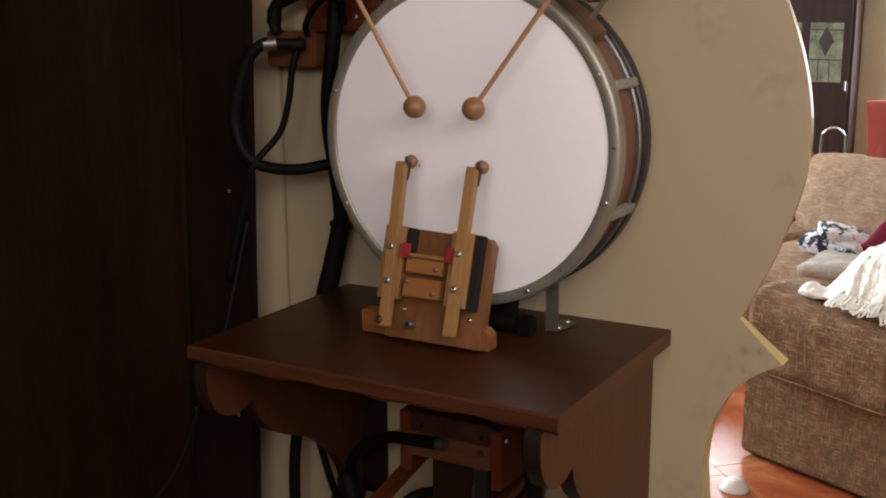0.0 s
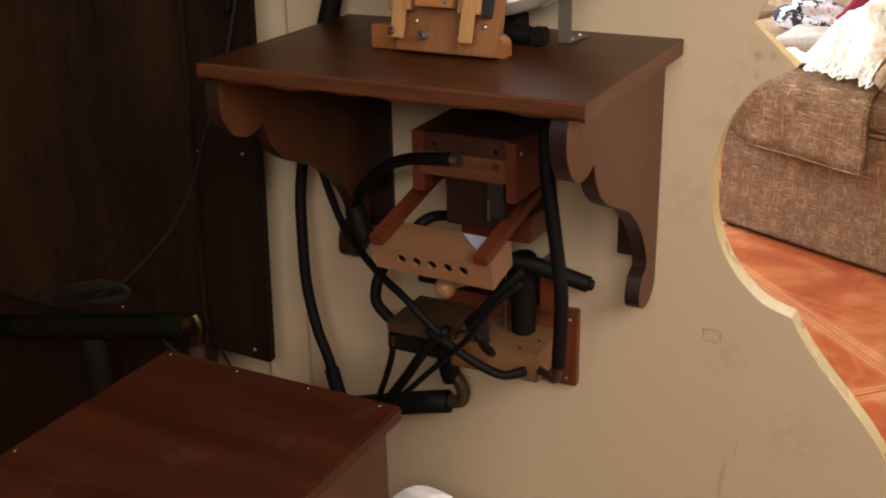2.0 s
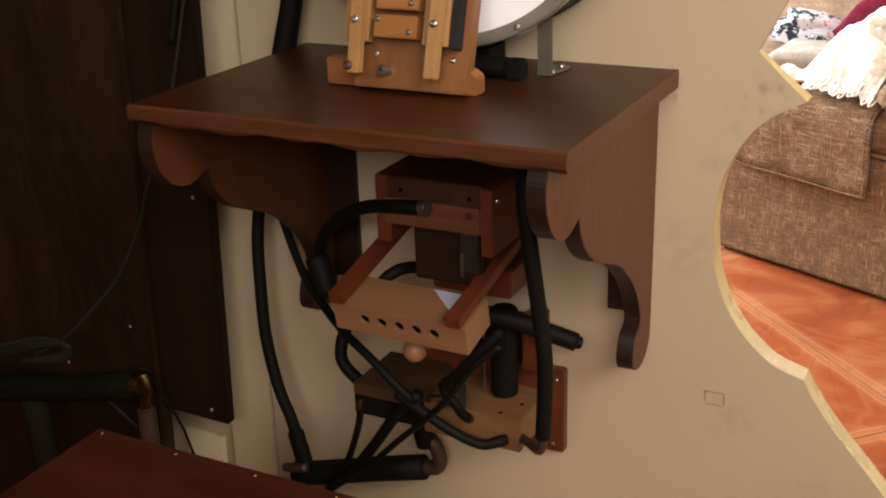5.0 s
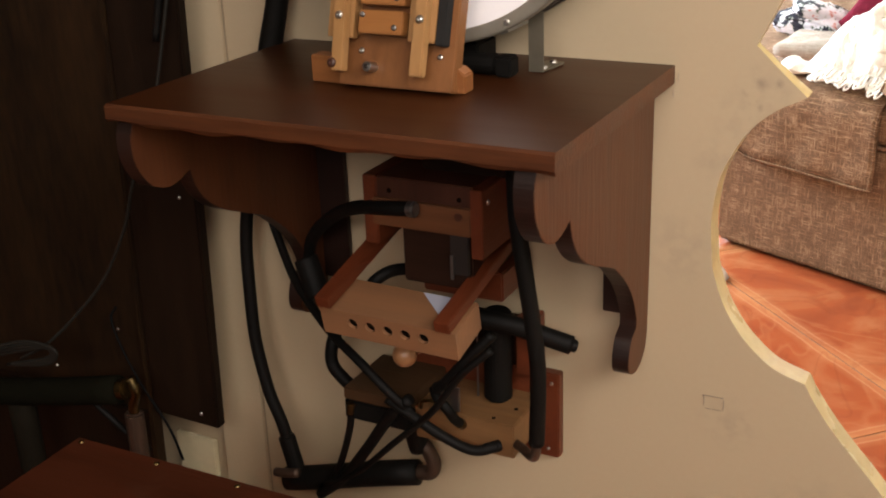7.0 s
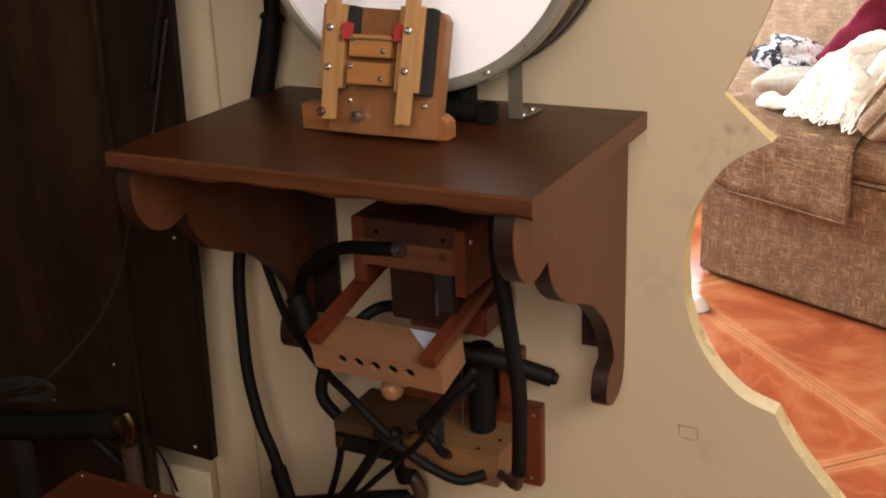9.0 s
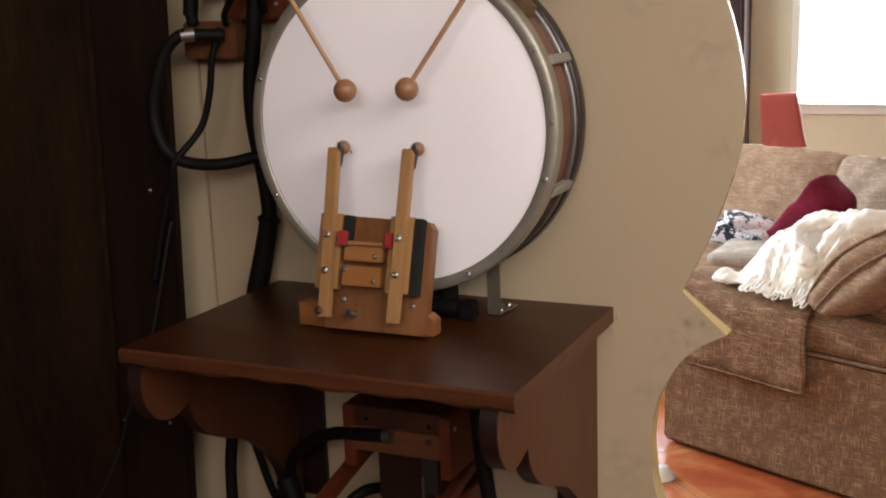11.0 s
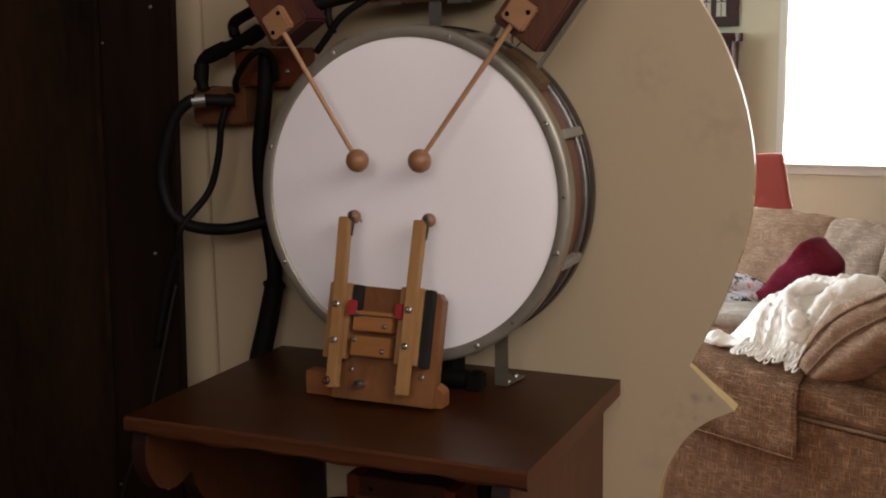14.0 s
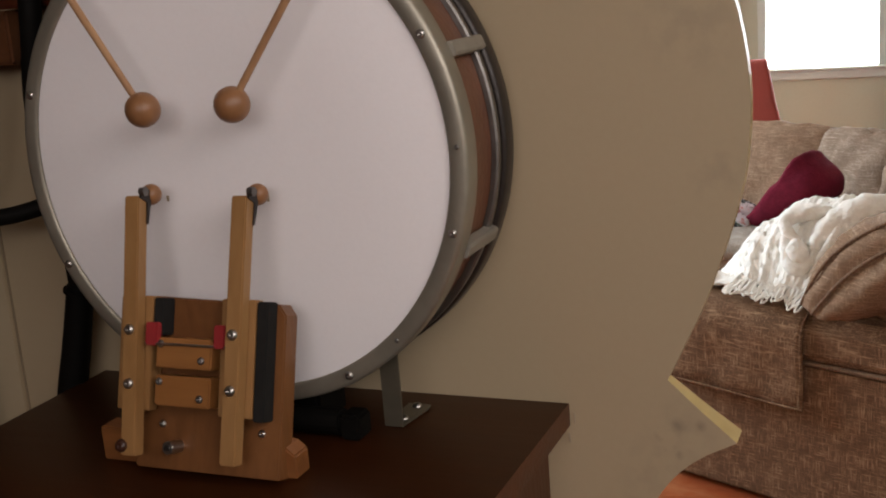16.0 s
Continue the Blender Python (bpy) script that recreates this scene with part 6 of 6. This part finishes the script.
def hall_stand():
    h = thing("sideboard", "dark polished wooden sideboard with turned columns", "sideboard", (0.815, 6.6, 0.0))
    m = Matrix.Translation((-0.85, -6.6, 0))
    part("body", box(0.500, 1.30, 6.45, 6.74, 0.0, 0.795, 0.005, m), EBONY, h)
    part("top", box(0.490, 1.31, 6.43, 6.742, 0.7955, 0.815, 0.004, m), EBONY, h)
    part("door", box(0.53, 0.60, 6.436, 6.4495, 0.50, 0.77, 0.004, m), EBONY, h)
    part("door", box(0.62, 0.98, 6.436, 6.4495, 0.06, 0.77, 0.004, m), EBONY, h)
    prof = [(0.0005, 0.0), (0.035, 0.0), (0.035, 0.03), (0.018, 0.05), (0.026, 0.09), (0.018, 0.13), (0.022, 0.30), (0.016, 0.40), (0.028, 0.43), (0.016, 0.46), (0.024, 0.50), (0.0005, 0.52)]
    for x, y in ((0.545, 6.60), (0.580, 6.48), (1.24, 6.48)):
        part("column", lathe(prof, 20, m @ Matrix.Translation((x, y, 0.8153)), closed=False), EBONY, h, smooth=True)
    part("upper_case", box(0.625, 1.18, 6.50, 6.74, 0.8155, 1.3350, 0.004, m), EBONY, h)
    part("upper_shelf", box(0.52, 1.28, 6.45, 6.74, 1.3356, 1.36, 0.004, m), EBONY, h)
    return h


hall_stand()
tv = thing("television", "black flat box standing on the dark sideboard", "television", (0.815, 6.58, 1.3602))
part("foot", box(-0.12, 0.12, -0.06, 0.06, 0.0, 0.03, 0.004), BLACKHOOP, tv)
part("case", box(-0.30, 0.30, -0.03, 0.03, 0.0302, 0.36, 0.006), BLACKHOOP, tv)
# only the arch is in view; legs, rails and second hoop are added
ra = thing("chrome_arch", "arched chrome tube behind the sofa, its lower parts added", "rack", (-0.304, 4.6, 0.0))
part("hoop", tube([(-0.058, 0, 0.0), (-0.058, 0, 0.35), (-0.058, 0, 0.64), (-0.045, 0, 0.695), (0.0, 0, 0.718), (0.045, 0, 0.695), (0.058, 0, 0.64), (0.058, 0, 0.35), (0.058, 0, 0.0)], 0.0065, 6, 10), STEEL, ra, smooth=True)
part("hoop", tube([(-0.058, 0.2, 0.0), (-0.058, 0.2, 0.30), (-0.045, 0.2, 0.345), (0.0, 0.2, 0.36), (0.045, 0.2, 0.345), (0.058, 0.2, 0.30), (0.058, 0.2, 0.0)], 0.0065, 6, 10), STEEL, ra, smooth=True)
for _x in (-0.058, 0.058):
    part("rail", rod((_x, 0.0, 0.12), (_x, 0.2, 0.12), 0.005), STEEL, ra)
bw = thing("dish", "small glazed white dish lying upturned on the tiled floor", "dish", (0.040, 1.785, 0.0))
part("dome", lathe([(0.0005, 0.036), (0.012, 0.035), (0.024, 0.030), (0.035, 0.018), (0.042, 0.005), (0.044, 0.0015), (0.041, 0.0), (0.0005, 0.0005)], 40, closed=False), GLAZE, bw, smooth=True)


# ---- marks on the wall ----
def marks():
    k = thing("pencil_marks", "small dark pencil marks on the cream wall", "wall marks", (0.47, -0.0012, 0.625))
    inv = Matrix.Translation((-0.47, 0.0012, -0.625))
    for x0, x1, z0, z1 in ((0.4711, 0.4718, 0.617, 0.630), (0.4931, 0.4938, 0.614, 0.627), (0.4719, 0.4930, 0.6291, 0.6297), (0.4700, 0.4718, 0.6278, 0.6297), (0.4735, 0.4915, 0.6132, 0.6135)):
        part("stroke", box(x0, x1, -0.0013, -0.0004, z0, z1, 0, inv), INK, k)
    for x0, x1, z0, z1 in ((0.4275, 0.4285, 0.983, 0.992), (0.4225, 0.4240, 0.966, 0.974)):
        part("nick", box(x0, x1, -0.0013, -0.0004, z0, z1, 0, inv), SMEAR, k)
    return k


marks()


def smears():
    k = thing("wall_smears", "faint dark scuff streaks low on the cream wall", "wall marks", (0.515, -0.0012, 0.42))
    inv = Matrix.Translation((-0.515, 0.0012, -0.42))
    for x0, z0, x1, z1, w in ((0.5125, 0.440, 0.5085, 0.395, 0.0030), (0.5090, 0.398, 0.5050, 0.340, 0.0022), (0.5260, 0.482, 0.5225, 0.445, 0.0010)):
        part("streak", prism([(x0 - w * 0.4, z0), (x0 + w * 0.4, z0), ((x0 + x1) / 2 + w, (z0 + z1) / 2), (x1 + w * 0.5, z1), (x1 - w * 0.5, z1), ((x0 + x1) / 2 - w, (z0 + z1) / 2)], -0.0010, -0.0003, "y", 0, inv), SMEAR, k)
    return k


smears()


# ---- floor tiles, laid at 45 degrees ----
def tiles():
    size, gap = 0.9455, 0.0045
    step = size + gap
    h = size / 2
    bm = box(-h, h, -h, h, -0.0055, 0.0)
    me = bpy.data.meshes.new("tile")
    bm.to_mesh(me)
    bm.free()
    me.materials.append(TILE)
    c, s = math.cos(radians(45)), math.sin(radians(45))
    # one joint runs along x + y = 1.855, another along y - x = 0.54
    a0, b0 = 1.855 * s, 0.54 * s
    rest = bmesh.new()
    for i in range(-8, 9):
        for j in range(-8, 9):
            p, q = a0 + (i + 0.5) * step, b0 + (j + 0.5) * step + (0.06 if i >= 0 else 0.0)
            x, y = (p - q) * s, (p + q) * s
            if not (-3.6 < x < 3.5 and -3.6 < y < 7.4):
                continue
            turn = Matrix.Translation((x, y, 0)) @ pose(0, 0, 0, 0, 0, 45)
            if -2.3 < x < 2.2 and -2.3 < y < 6.1:
                t = new("tile", me)
                t.parent = floor
                t.matrix_basis = turn
            else:
                b = box(-h, h, -h, h, -0.0055, 0.0)
                b.transform(turn)
                m2 = bpy.data.meshes.new("piece")
                b.to_mesh(m2)
                b.free()
                rest.from_mesh(m2)
                bpy.data.meshes.remove(m2)
    # cut the border tiles along the walls
    for co, no in (((-2.99, 0, 0), (-1, 0, 0)), ((2.89, 0, 0), (1, 0, 0)), ((0, -2.99, 0), (0, -1, 0)), ((0, 6.84, 0), (0, 1, 0))):
        bmesh.ops.bisect_plane(rest, geom=rest.verts[:] + rest.edges[:] + rest.faces[:], plane_co=co, plane_no=no, clear_outer=True)
    r = part("tiles", rest, TILEFAR, floor)
    tagged(r, kind="stuff")


tiles()
